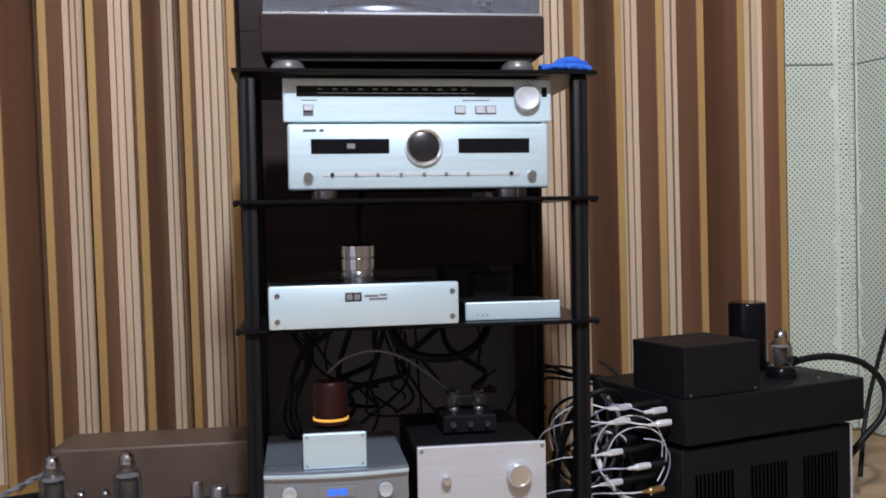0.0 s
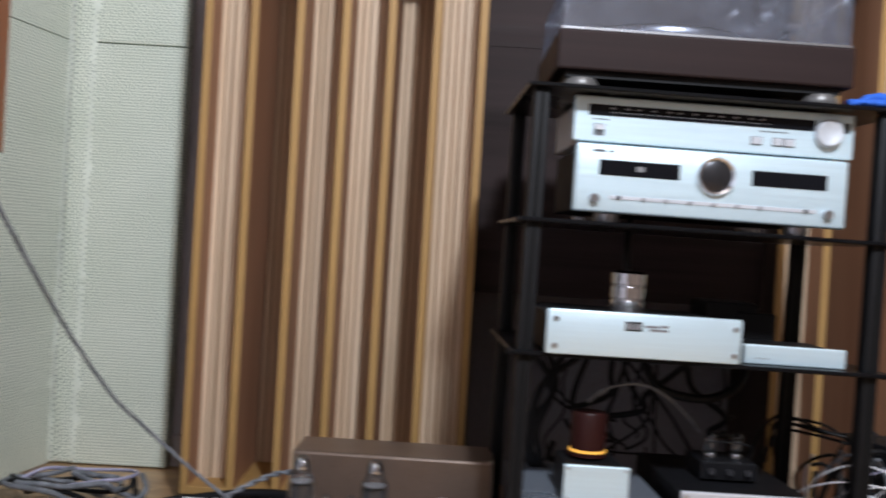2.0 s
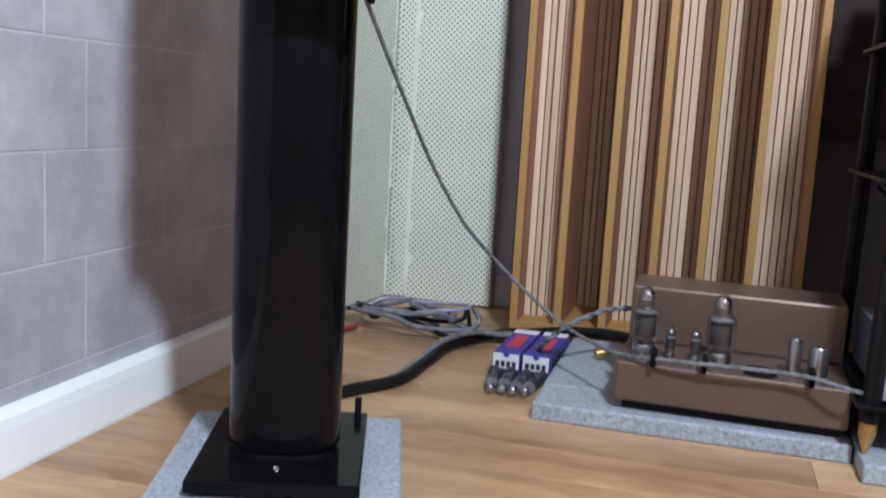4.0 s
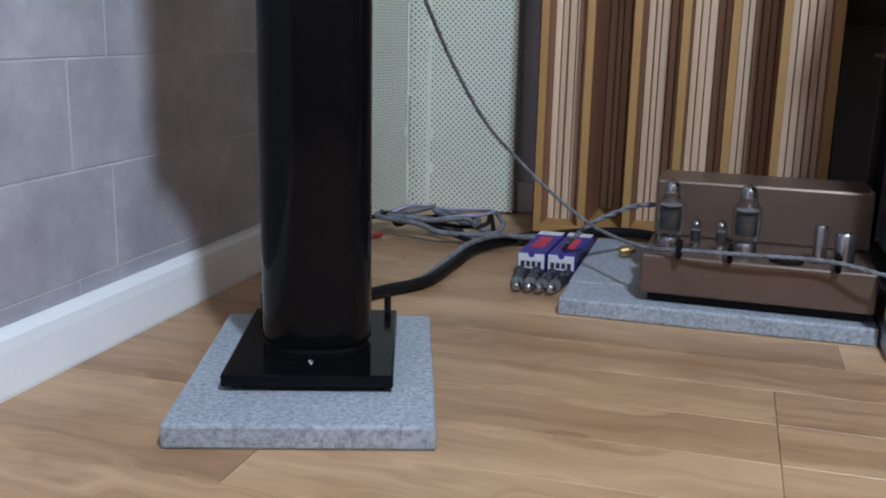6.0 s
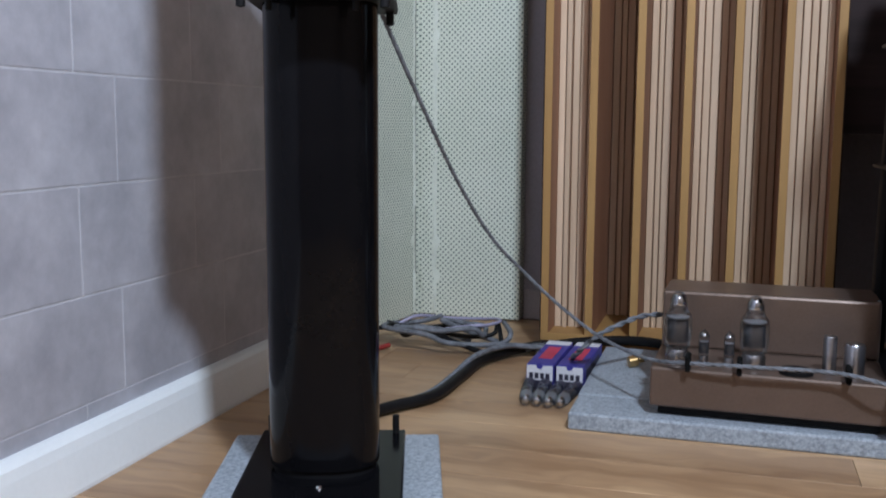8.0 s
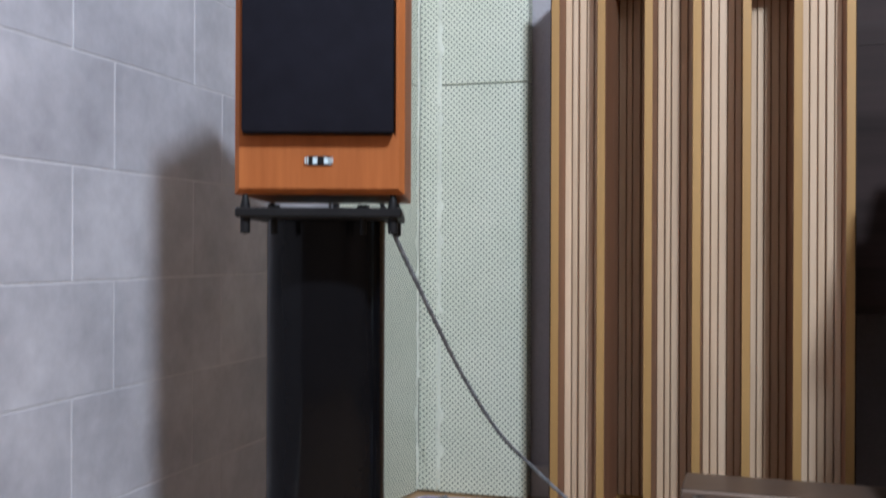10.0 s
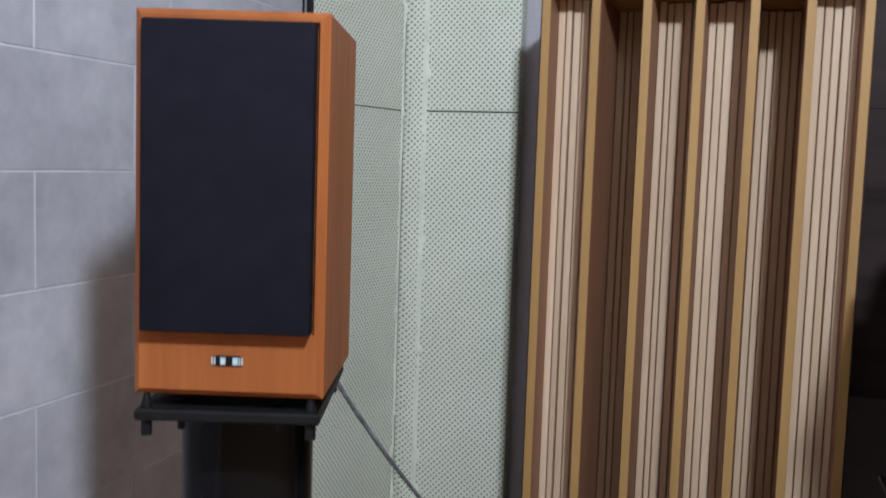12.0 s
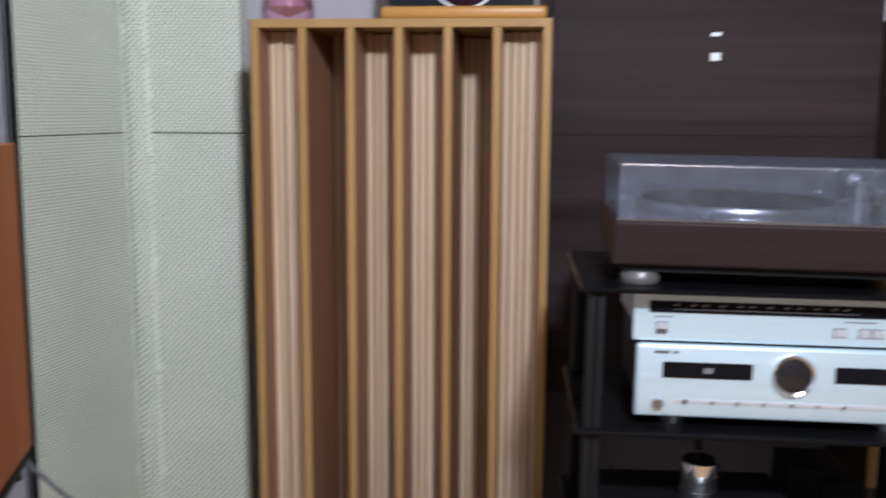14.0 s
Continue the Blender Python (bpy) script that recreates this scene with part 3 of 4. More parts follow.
def valve(parent, x, y, z, r, h, name="valve", big=True, foot=None):
    """A glass valve: base, envelope, and inside it plates between two mica discs under a silvered dome."""
    v = part(name, lathe([(0, 0), (r * 0.8, 0), (r * 0.82, h * 0.03), (r * 0.82, h * 0.14), (r * 0.74, h * 0.18), (0, h * 0.18)], 20, pose(x, y, z)), foot or STEEL, parent, "glass radio valve", smooth=40)
    env = [(r * 0.75, h * 0.18), (r * 0.93, h * 0.25), (r, h * 0.34), (r, h * 0.6), (r * 0.94, h * 0.66), (r * 0.74, h * 0.71), (r * 0.62, h * 0.75), (r * 0.6, h * 0.86), (r * 0.52, h * 0.92), (r * 0.34, h * 0.965), (r * 0.12, h * 0.985), (0, h)] if big else [(r * 0.8, h * 0.18), (r * 0.92, h * 0.25), (r * 0.92, h * 0.78), (r * 0.7, h * 0.9), (r * 0.3, h * 0.95), (r * 0.14, h * 0.99), (0, h)]
    g = part("envelope", lathe(env, 22, pose(x, y, z)), GLASS, v, "clear glass envelope", smooth=60)
    g.visible_shadow = False
    part("plates", lathe([(0, h * 0.27), (r * 0.62, h * 0.27), (r * 0.68, h * 0.3), (r * 0.68, h * 0.56), (r * 0.6, h * 0.59), (0, h * 0.59)], 10, Matrix.Translation((x, y, z)) @ Matrix.Diagonal((1.1, 0.62, 1, 1))), GETTER, v, "grey inner plates", smooth=50)
    for k in (0.62,):
        part("mica_disc", lathe([(0, h * k), (r * 0.8, h * k), (r * 0.8, h * (k + 0.012)), (0, h * (k + 0.012))], 16, pose(x, y, z)), PALEINK, v, "pale mica disc")
    part("getter", lathe([(0, h * 0.955), (r * 0.3, h * 0.94), (r * 0.44, h * 0.9), (r * 0.5, h * 0.84), (r * 0.5, h * 0.8), (0, h * 0.8)] if big else [(0, h * 0.9), (r * 0.5, h * 0.87), (r * 0.62, h * 0.8), (0, h * 0.8)], 16, pose(x, y, z)), CHROME, v, "silver getter flash", smooth=60)
    return v


amp = thing("valve_amplifier", "bronze brown valve amplifier with exposed glass valves", "amplifier", AMP)
part("chassis", box(-0.178, 0.178, 0.0, 0.29, 0.047, 0.112, 0.004, 2), BRONZE, amp)
part("plinth", box(-0.165, 0.17, 0.02, 0.27, 0.032, 0.0468), BLACKMETAL, amp, "black recessed base")
part("transformer_cover", box(-0.175, 0.177, 0.155, 0.285, 0.1125, 0.212, 0.005, 2), BRONZE, amp, "bronze transformer cover")
for x in (-0.14, -0.02):
    valve(amp, x, 0.05, 0.113, 0.023, 0.118)
for x in (-0.098, -0.058):
    valve(amp, x, 0.055, 0.113, 0.0095, 0.055, big=False)
for x, r, h in ((0.093, 0.0105, 0.06), (0.129, 0.0155, 0.05)):
    part("capacitor", lathe([(0, 0), (r, 0), (r, h - 0.004), (r * 0.85, h), (0, h)], 20, pose(x, 0.045, 0.113)), STEEL, amp, "bare metal capacitor can", smooth=40)
part("ring", lathe([(0.012, 0), (0.026, 0), (0.026, 0.006), (0.012, 0.006), (0.012, 0)], 24, pose(0.045, 0.03, 0.113)), BLACKMETAL, amp, "black ring")
for x in (-0.118, -0.04, 0.118):
    part("cable_clip", box(x - 0.004, x + 0.004, -0.022, 0.012, 0.1125, 0.138, 0.002), RUBBER, amp, "black cable clip")
for x in (-0.172, 0.172):
    part("screw", lathe([(0, 0), (0.003, 0), (0.003, 0.002), (0, 0.002)], 10, pose(x, 0.16, 0.2122)), CHROME, amp, "chrome screw")
cable("signal_cable", [(-0.655, 0.3, 0.145), (-0.69, 0.285, 0.143), (-0.721, 0.26, 0.134), (-0.768, 0.225, 0.112), (-0.81, 0.24, 0.07), (-0.85, 0.4, 0.02), (-0.93, 0.48, 0.012)], 0.003, GREYCABLE, "thin grey cable running down behind the amplifier", n=14, strands=2, pitch=0.05)

tagged(part("brass_foot", lathe([(0, 0), (0.011, 0), (0.011, 0.016), (0.006, 0.02), (0.006, 0.03), (0, 0.03)], 18, pose(-0.72, 0.33, 0.0412, 0, 80, 25)), BRASS, smooth=40), "small loose brass foot lying on the granite slab", "foot")

# ---- cartons, spare valves and cables on the floor ----


def carton(m):
    c = thing("valve_carton", "long blue, white and red valve carton on the floor", "carton", m, "valve cartons")
    part("body", box(-0.026, 0.026, 0, 0.205, 0, 0.05, 0.0015), BOXBLUE, c)
    part("label_panel", box(-0.0248, 0.0248, -0.0006, 0.0, 0.02, 0.0485), BOXWHITE, c, "white end label")
    part("dark_panel", box(-0.0248, 0.0248, -0.0006, 0.0, 0.002, 0.0195), BOXDARK, c, "dark end print")
    part("notch", lathe([(0, 0), (0.006, 0), (0.006, 0.0005), (0, 0.0005)], 14, pose(0, -0.0007, 0.0475, 90, 0, 0)), BOXBLUE, c, "blue thumb notch")
    part("print", box(-0.013, 0.013, 0.05, 0.15, 0.05, 0.0505), BOXRED, c, "red printed patch")
    part("side_print", box(0.026, 0.0265, 0.03, 0.17, 0.012, 0.038), BOXDARK, c, "dark side print")
    part("white_flap", box(-0.0248, 0.0248, 0.172, 0.204, 0.05, 0.0506), BOXWHITE, c, "white flap")
    for k in range(4):
        part("letter_bar", box(-0.02 + k * 0.0105, -0.0125 + k * 0.0105, -0.0011, -0.0007, 0.023, 0.034), BOXDARK, c, "dark printed bar")
    return c


carton(pose(-0.874, 0.222, 0, 0, 0, -1))
carton(pose(-0.818, 0.226, 0, 0, 0, -2))
for i in range(4):
    v = thing("spare_valve", "loose glass valve lying on the floor by the cartons", "valve", pose(-0.892 + i * 0.03, 0.216 + 0.003 * (i % 2), 0.0142, 90, 0, 8 - 5 * i), "loose valves")
    valve(v, 0, 0, 0, 0.014, 0.13, "base", False, BOXDARK)

cable("power_cable", [(-1.12, -0.06, 0.012), (-1.09, 0.0, 0.012), (-1.04, 0.09, 0.012), (-1.03, 0.24, 0.012), (-1.02, 0.37, 0.014), (-0.96, 0.5, 0.014), (-0.9, 0.54, 0.016), (-0.8, 0.53, 0.034), (-0.7, 0.5, 0.045), (-0.6, 0.42, 0.05), (-0.5, 0.36, 0.05)], 0.011, BLACKCABLE, "thick black sleeved cable lying on the floor", n=8)
cable("power_cable", [(-1.14, -0.06, 0.008), (-1.108, 0.005, 0.009), (-1.058, 0.1, 0.01), (-1.046, 0.22, 0.014), (-1.028, 0.33, 0.03), (-0.985, 0.42, 0.034), (-0.93, 0.47, 0.024), (-0.84, 0.5, 0.02)], 0.006, GREYCABLE, "grey sleeved cable crossing the black one", n=8)
rnd = random.Random(3)
for k in range(6):
    pts = []
    turn, cx, cy = 1.1 + 0.25 * (k % 3), -1.2 + 0.03 * (k % 3), 0.53 + 0.02 * (k % 2)
    for i in range(9):
        a = i / 8 * math.pi * turn + 0.9 * k
        pts.append((cx + (0.1 + 0.02 * (k % 4)) * math.cos(a) + rnd.uniform(-0.025, 0.025), cy + (0.055 + 0.014 * (k % 3)) * math.sin(a) + rnd.uniform(-0.02, 0.02), 0.006 + 0.006 * k + rnd.uniform(0, 0.03)))
    if k in (1, 3, 4):
        pts += [(-1.06 + 0.02 * k, 0.42 + 0.02 * k, 0.012), (-0.98 + 0.01 * k, 0.46 + 0.01 * k, 0.02), (-0.9, 0.5, 0.02)]
    cable("floor_cable", pts, rnd.choice((0.004, 0.005, 0.006)), (GREYCABLE, BLACKCABLE, GREYCABLE, BLACKCABLE, GREYCABLE, LILACCABLE)[k], ("grey", "black", "grey", "black", "grey", "lilac")[k] + " cable coiled on the floor in the corner", group="coiled cables")
cable("plug_lead", [(-1.28, 0.41, 0.008), (-1.265, 0.425, 0.01), (-1.255, 0.44, 0.012)], 0.006, REDPLASTIC, "red plug of a cable on the floor", "plug")

# ---- audio rack ----
LEAN = 0.75
RACK = pose(-0.008, 0, 0, 0, LEAN, 1.8)
S1, S2, S3, S4 = 0.836, 0.632, 0.430, 0.105
rack = thing("audio_rack", "black metal audio rack with black glass shelves", "rack", RACK)
for z in (S1, S2, S3, S4):
    part("shelf", box(-0.297, 0.287, -0.045, 0.31, z - 0.0065, z, 0.0015), BLACKGLASS, rack, "black glass shelf")
for x in (-0.274, 0.262):
    for y in (-0.018, 0.285):
        post = part("post", box(x - 0.012, x + 0.012, y - 0.015, y + 0.015, 0.075, S1 - 0.0067, 0.004, 2), BLACKMETAL, rack, smooth=40)
        part("groove_rod", box(x - 0.003, x + 0.003, y - 0.0165, y - 0.0152, 0.08, S1 - 0.012), RUBBER, post, "dull black inlay")
        drop = x * math.tan(radians(LEAN))
        part("cone_foot", lathe([(0, 0.0302 + drop), (0.003, 0.0305 + drop), (0.013, 0.06 + drop), (0.013, 0.0745), (0, 0.0745)], 18, pose(x, y, 0)), BRASS, rack, "brass cone foot", smooth=40)
for z in (S2 - 0.012, S3 - 0.012):
    for x in (-0.297, 0.287):
        part("shelf_bracket", box(x - 0.003, x + 0.003, -0.03, -0.006, z + 0.002, z + 0.0125, 0.0015), BLACKMETAL, rack)

# turntable on top
tt = thing("turntable", "dark wood turntable with closed clear dust cover", "turntable", RACK @ pose(-0.022, -0.02, S1 + 0.006, 0, 0, -2.0))
part("plinth", box(-0.232, 0.226, 0, 0.33, 0.022, 0.084, 0.004, 2), PLINTH, tt)
part("under_plinth", box(-0.215, 0.21, 0.012, 0.32, 0.012, 0.0218), BLACKMETAL, tt, "black underside")
for x in (-0.19, 0.185):
    for y in (0.028, 0.29):
        part("foot", lathe([(0, -0.006), (0.026, -0.006), (0.0275, -0.003), (0.0275, 0.004), (0.023, 0.0118), (0, 0.0118)], 24, pose(x, y, 0.0003)), PEWTER, tt, "round grey metal foot", smooth=40)
part("platter", lathe([(0, 0.085), (0.148, 0.085), (0.15, 0.088), (0.15, 0.1), (0.147, 0.104), (0, 0.104)], 56, pose(-0.04, 0.165, 0)), STEEL, tt, "metal platter", smooth=40)
part("mat", lathe([(0, 0.1042), (0.142, 0.1042), (0.142, 0.1075), (0.05, 0.1075), (0.048, 0.1068), (0, 0.1068)], 56, pose(-0.04, 0.165, 0)), RUBBER, tt, "black mat", smooth=40)
part("spindle", lathe([(0, 0.107), (0.0035, 0.107), (0.0035, 0.122), (0, 0.124)], 12, pose(-0.04, 0.165, 0)), CHROME, tt, "chrome spindle")
part("arm_base", lathe([(0, 0.0845), (0.03, 0.0845), (0.03, 0.1), (0.02, 0.104), (0.02, 0.125), (0, 0.125)], 24, pose(0.17, 0.245, 0)), STEEL, tt, "tonearm base", smooth=40)
part("tonearm", sweep([(0.17, 0.3, 0.13), (0.17, 0.245, 0.132), (0.165, 0.16, 0.13), (0.15, 0.07, 0.128), (0.135, 0.045, 0.122)], 0.0045), CHROME, tt, "chrome tonearm", smooth=60)
part("counterweight", lathe([(0, -0.015), (0.013, -0.015), (0.013, 0.015), (0, 0.015)], 20, pose(0.17, 0.29, 0.131, 90, 0, 0)), STEEL, tt, "counterweight", smooth=40)
part("headshell", box(0.125, 0.148, 0.03, 0.062, 0.112, 0.124, 0.002), CHROME, tt, "headshell")
part("arm_rest", lathe([(0, 0.0845), (0.007, 0.0845), (0.006, 0.12), (0, 0.121)], 12, pose(0.158, 0.13, 0)), BLACKMETAL, tt)
cover = part("dust_cover", box(-0.226, 0.22, 0.006, 0.324, 0.086, 0.164, 0.003, 2), SMOKE, tt, "clear acrylic dust cover")
cover.visible_shadow = False
part("cover_edge", box(-0.227, 0.221, 0.003, 0.0058, 0.0845, 0.088), STEEL, tt, "bright front lip of the cover")

# blue cloth on the rack's corner
bm = bmesh.new()
FOLDS = (((-0.055, -0.02, 0.004), (-0.03, -0.022, 0.009), (0.0, -0.024, 0.01), (0.03, -0.022, 0.009), (0.044, -0.016, 0.008)),
         ((-0.045, -0.006, 0.006), (-0.02, -0.01, 0.013), (0.01, -0.008, 0.016), (0.04, -0.006, 0.012)),
         ((-0.04, 0.008, 0.008), (-0.01, 0.004, 0.02), (0.02, 0.006, 0.022), (0.046, 0.008, 0.012)),
         ((-0.03, 0.0, 0.012), (-0.005, -0.012, 0.024), (0.02, -0.014, 0.025), (0.04, -0.004, 0.018)),
         ((-0.02, 0.024, 0.008), (0.005, 0.02, 0.016), (0.035, 0.02, 0.014), (0.045, 0.014, 0.009)))
for f in FOLDS:
    sweep(f, 0.0095, 14, 10, bm=bm)
for v in bm.verts:
    q = v.co * 55
    v.co.x *= 0.82
    v.co += Vector((0.004 * noise.noise(q), 0.004 * noise.noise(q + Vector((7, 1, 3))), 0.005 * noise.noise(q * 1.3 + Vector((2, 9, 4)))))
    v.co.z = max(0.0004, v.co.z * 0.68)
tagged(part("cleaning_cloth", bm, BLUECLOTH, m=RACK @ pose(0.243, -0.004, S1 + 0.0004), smooth=70), "crumpled blue microfibre cloth on the rack's corner", "cloth")

# tuner
tun = thing("radio_tuner", "silver radio tuner with long dark dial and round knob", "tuner", RACK @ pose(0, 0, 0.756))
part("case", box(-0.206, 0.206, 0.006, 0.27, 0.002, 0.069, 0.002), ALUDULL, tun, "grey metal case")
part("fascia", box(-0.22, 0.22, -0.006, 0.006, 0.0, 0.071, 0.003, 2), ALU, tun, "brushed silver front")
win = part("dial_window", box(-0.198, 0.157, -0.0072, -0.0061, 0.041, 0.058, 0.0004), DISPLAY, tun, "dark tuning dial")
for k in range(12):
    x = -0.165 + k * 0.0215 + 0.003 * math.sin(k * 2.1)
    part("mark", box(x, x + 0.008, -0.0076, -0.0073, 0.0515, 0.054), PALEINK, win, "pale printed mark")
part("scale_line", box(-0.165, 0.09, -0.0076, -0.0073, 0.046, 0.0468), PALEINK, win, "pale scale line")
part("tuning_knob", knob(0.177, -0.0062, 0.0385, 0.0215, 0.013, 40), SATINKNOB, tun, "round silver tuning knob", smooth=35)
part("indicator", box(0.203, 0.212, -0.0072, -0.0061, 0.041, 0.057, 0.0004), DISPLAY, tun, "small dark window")
for x0, x1 in ((0.057, 0.075), (0.091, 0.108), (0.1085, 0.126)):
    part("button_frame", box(x0, x1, -0.0068, -0.0061, 0.013, 0.0265, 0.0004), INK, tun)
    part("button", box(x0 + 0.0012, x1 - 0.0012, -0.0095, -0.0069, 0.0142, 0.0253, 0.0008), ALUDULL, tun, "silver push button")
part("power_frame", box(-0.188, -0.172, -0.0068, -0.0061, 0.01, 0.028, 0.0004), INK, tun)
part("power_switch", box(-0.187, -0.173, -0.011, -0.0069, 0.018, 0.027, 0.001), ALUDULL, tun, "silver rocker switch")
for k in range(2):
    part("small_print", box(-0.19 + k * 0.26, -0.165 + k * 0.28, -0.0066, -0.0061, 0.0345, 0.0358), INK, tun, "small printed line")

# player under it
cdp = thing("disc_player", "silver disc player with round black lens between two displays", "disc player", RACK @ pose(-0.001, -0.006, S2))
part("case", box(-0.2, 0.2, 0.008, 0.27, 0.018, 0.118, 0.002), BLACKPAINT, cdp, "black case")
part("fascia", box(-0.213, 0.213, -0.008, 0.008, 0.015, 0.121, 0.005, 3), ALU, cdp, "brushed silver front", smooth=40)
for x in (-0.152, 0.15):
    part("foot", lathe([(0, 0), (0.019, 0), (0.02, 0.004), (0.02, 0.015), (0, 0.015)], 20, pose(x, 0.03, 0)), STEEL, cdp, "round metal foot", smooth=40)
    part("foot", lathe([(0, 0), (0.019, 0), (0.02, 0.004), (0.02, 0.015), (0, 0.015)], 20, pose(x, 0.25, 0)), STEEL, cdp, "round metal foot", smooth=40)
for x0, x1 in ((-0.176, -0.051), (0.062, 0.18)):
    w = part("display", box(x0, x1, -0.0094, -0.0081, 0.073, 0.0965, 0.0006), DISPLAY, cdp, "dark display window")
    if x0 < 0:
        part("disc_mark", box(-0.119, -0.106, -0.0098, -0.0095, 0.081, 0.089, 0.0003), PALEINK, w, "pale printed mark")
part("lens_ring", lathe([(0.025, 0), (0.0305, 0), (0.0305, 0.005), (0.0285, 0.008), (0.025, 0.006), (0.025, 0)], 44, pose(0.005, -0.0081, 0.083, 90, 0, 0)), CHROME, cdp, "chrome ring", smooth=40)
part("lens", lathe([(0, 0), (0.0248, 0), (0.0248, 0.004), (0.018, 0.0062), (0, 0.0075)], 44, pose(0.005, -0.0081, 0.083, 90, 0, 0)), LENS, cdp, "round dark mirror lens", smooth=60)
part("slot", box(-0.158, 0.165, -0.0092, -0.0081, 0.0365, 0.0425, 0.0005), ALUDULL, cdp, "shallow groove with small buttons")
for k, x in enumerate((-0.143, -0.105, -0.07, -0.033, 0.005, 0.041, 0.077, 0.149)):
    part("button", knob(x, -0.0093, 0.0395, 0.0032 if k in (0, 7) else 0.0026, 0.003, 12), BLACKMETAL if k in (0, 7) else STEEL, cdp)
for x in (-0.181, 0.183):
    part("side_knob", knob(x, -0.0081, 0.0365, 0.0075, 0.009, 24), STEEL, cdp, "small metal knob", smooth=35)
for k, w in enumerate((0.021, 0.007)):
    part("print", box(-0.188 + k * 0.026, -0.188 + k * 0.026 + w, -0.0085, -0.0081, 0.108, 0.112), INK, cdp, "grey printed bar")

# preamplifier and small box on the third shelf
pre = thing("preamplifier", "silver fronted preamplifier with four corner screws", "preamplifier", RACK @ pose(-0.098, -0.052, S3 + 0.0005, 0, 0, 3))
part("case", box(-0.146, 0.146, 0.006, 0.24, 0.002, 0.062, 0.002), BLACKPAINT, pre, "black case")
part("fascia", box(-0.15, 0.15, -0.005, 0.006, 0.0, 0.068, 0.004, 2), ALU, pre, "brushed silver front", smooth=40)
for x in (-0.137, 0.139):
    for z in (0.013, 0.053):
        part("screw", knob(x, -0.0051, z, 0.0042, 0.002, 14), STEEL, pre)
em = part("emblem", box(-0.032, -0.006, -0.0058, -0.0051, 0.041, 0.055, 0.0003), BLACKMETAL, pre, "dark square emblem")
for x in (-0.03, -0.018):
    part("square", box(x, x + 0.0095, -0.0064, -0.0059, 0.0435, 0.0525), PALEINK, em)
for k, (x0, x1, z) in enumerate(((-0.002, 0.02, 0.049), (0.022, 0.034, 0.05), (0.006, 0.034, 0.044))):
    part("print", box(x0, x1, -0.0056, -0.0051, z - 0.0018, z + 0.0018), PALEINK, pre, "grey printed bar")
bm = lathe([(0, 0), (0.028, 0), (0.0285, 0.018), (0.026, 0.019), (0.026, 0.0215), (0.0285, 0.0225), (0.0285, 0.04), (0.026, 0.041), (0.026, 0.0435), (0.0285, 0.0445), (0.0285, 0.062), (0.024, 0.066), (0, 0.066)], 36)
tagged(part("valve_damper", bm, CHROME, m=RACK @ pose(-0.1, 0.07, S3 + 0.0627), smooth=40), "ribbed chrome cylinder standing on the preamplifier", "cylinder")
cable("antenna_lead", [(-0.1, 0.1, 0.56), (-0.1, 0.11, 0.6), (-0.093, 0.14, 0.64), (-0.09, 0.16, 0.7)], 0.006, BLACKCABLE, "black lead rising behind the chrome cylinder")
pho = thing("phono_stage", "small flat silver fronted phono stage", "phono stage", RACK @ pose(0.148, -0.012, S3 + 0.0005))
part("case", box(-0.077, 0.077, 0.004, 0.14, 0.001, 0.026, 0.001), BLACKPAINT, pho, "black case")
part("fascia", box(-0.08, 0.08, -0.004, 0.004, 0.0, 0.03, 0.002, 2), ALU, pho, "satin silver front")
for k in range(3):
    part("indicator", knob(-0.06 + k * 0.008, -0.0041, 0.009, 0.0012, 0.001, 8), INK, pho)
psb = thing("power_block", "black power supply block behind the phono stage", "power supply", RACK @ pose(0.12, 0.2, S3 + 0.0005))
part("case", box(-0.06, 0.03, -0.04, 0.06, 0, 0.085, 0.004, 2), BLACKPAINT, psb)
part("transformer", box(-0.01, 0.06, -0.05, -0.0405, 0.0, 0.07, 0.003), BLACKMETAL, psb)

# bottom shelf
dac = thing("silver_receiver", "silver disc receiver with curved front and blue display", "receiver", RACK @ pose(-0.147, -0.03, S4 + 0.0005))
bm = bmesh.new()
front = [(-0.115 + 0.23 * i / 16, -0.012 * (1 - ((i - 8) / 8) ** 2)) for i in range(17)]
outline = front + [(0.115, 0.26), (-0.115, 0.26)]
lo = [bm.verts.new((x, y, 0.008)) for x, y in outline]
hi = [bm.verts.new((x, y + 0.004, 0.096)) for x, y in outline]
for i in range(len(outline)):
    j = (i + 1) % len(outline)
    bm.faces.new((lo[i], lo[j], hi[j], hi[i]))
bm.faces.new(lo), bm.faces.new(hi)
part("case", bm, SILVERGREY, dac, "satin silver case", smooth=40)
bm = bmesh.new()
rows = [[bm.verts.new((x, y - 0.006 + dy, z)) for x, y in front] for dy, z in ((0.001, 0.0935), (0.0, 0.0905), (0.001, 0.0875))]
for a, b in zip(rows, rows[1:]):
    for i in range(16):
        bm.faces.new((a[i], a[i + 1], b[i + 1], b[i]))
part("bright_band", bm, ALU, dac, "bright band along the front edge", smooth=60)
disp = part("display", box(-0.03, 0.03, -0.0135, -0.0121, 0.054, 0.072, 0.0005), SILVERGREY, dac)
for k in range(4):
    part("digit_bar", box(-0.015 + k * 0.0082, -0.009 + k * 0.0082, -0.0142, -0.0136, 0.058, 0.068), BLUELED, disp, "lit blue figure")
for x in (-0.075, 0.077):
    part("knob", knob(x, -0.007, 0.062, 0.0115, 0.009, 28), ALUDULL, dac, "silver knob", smooth=35)
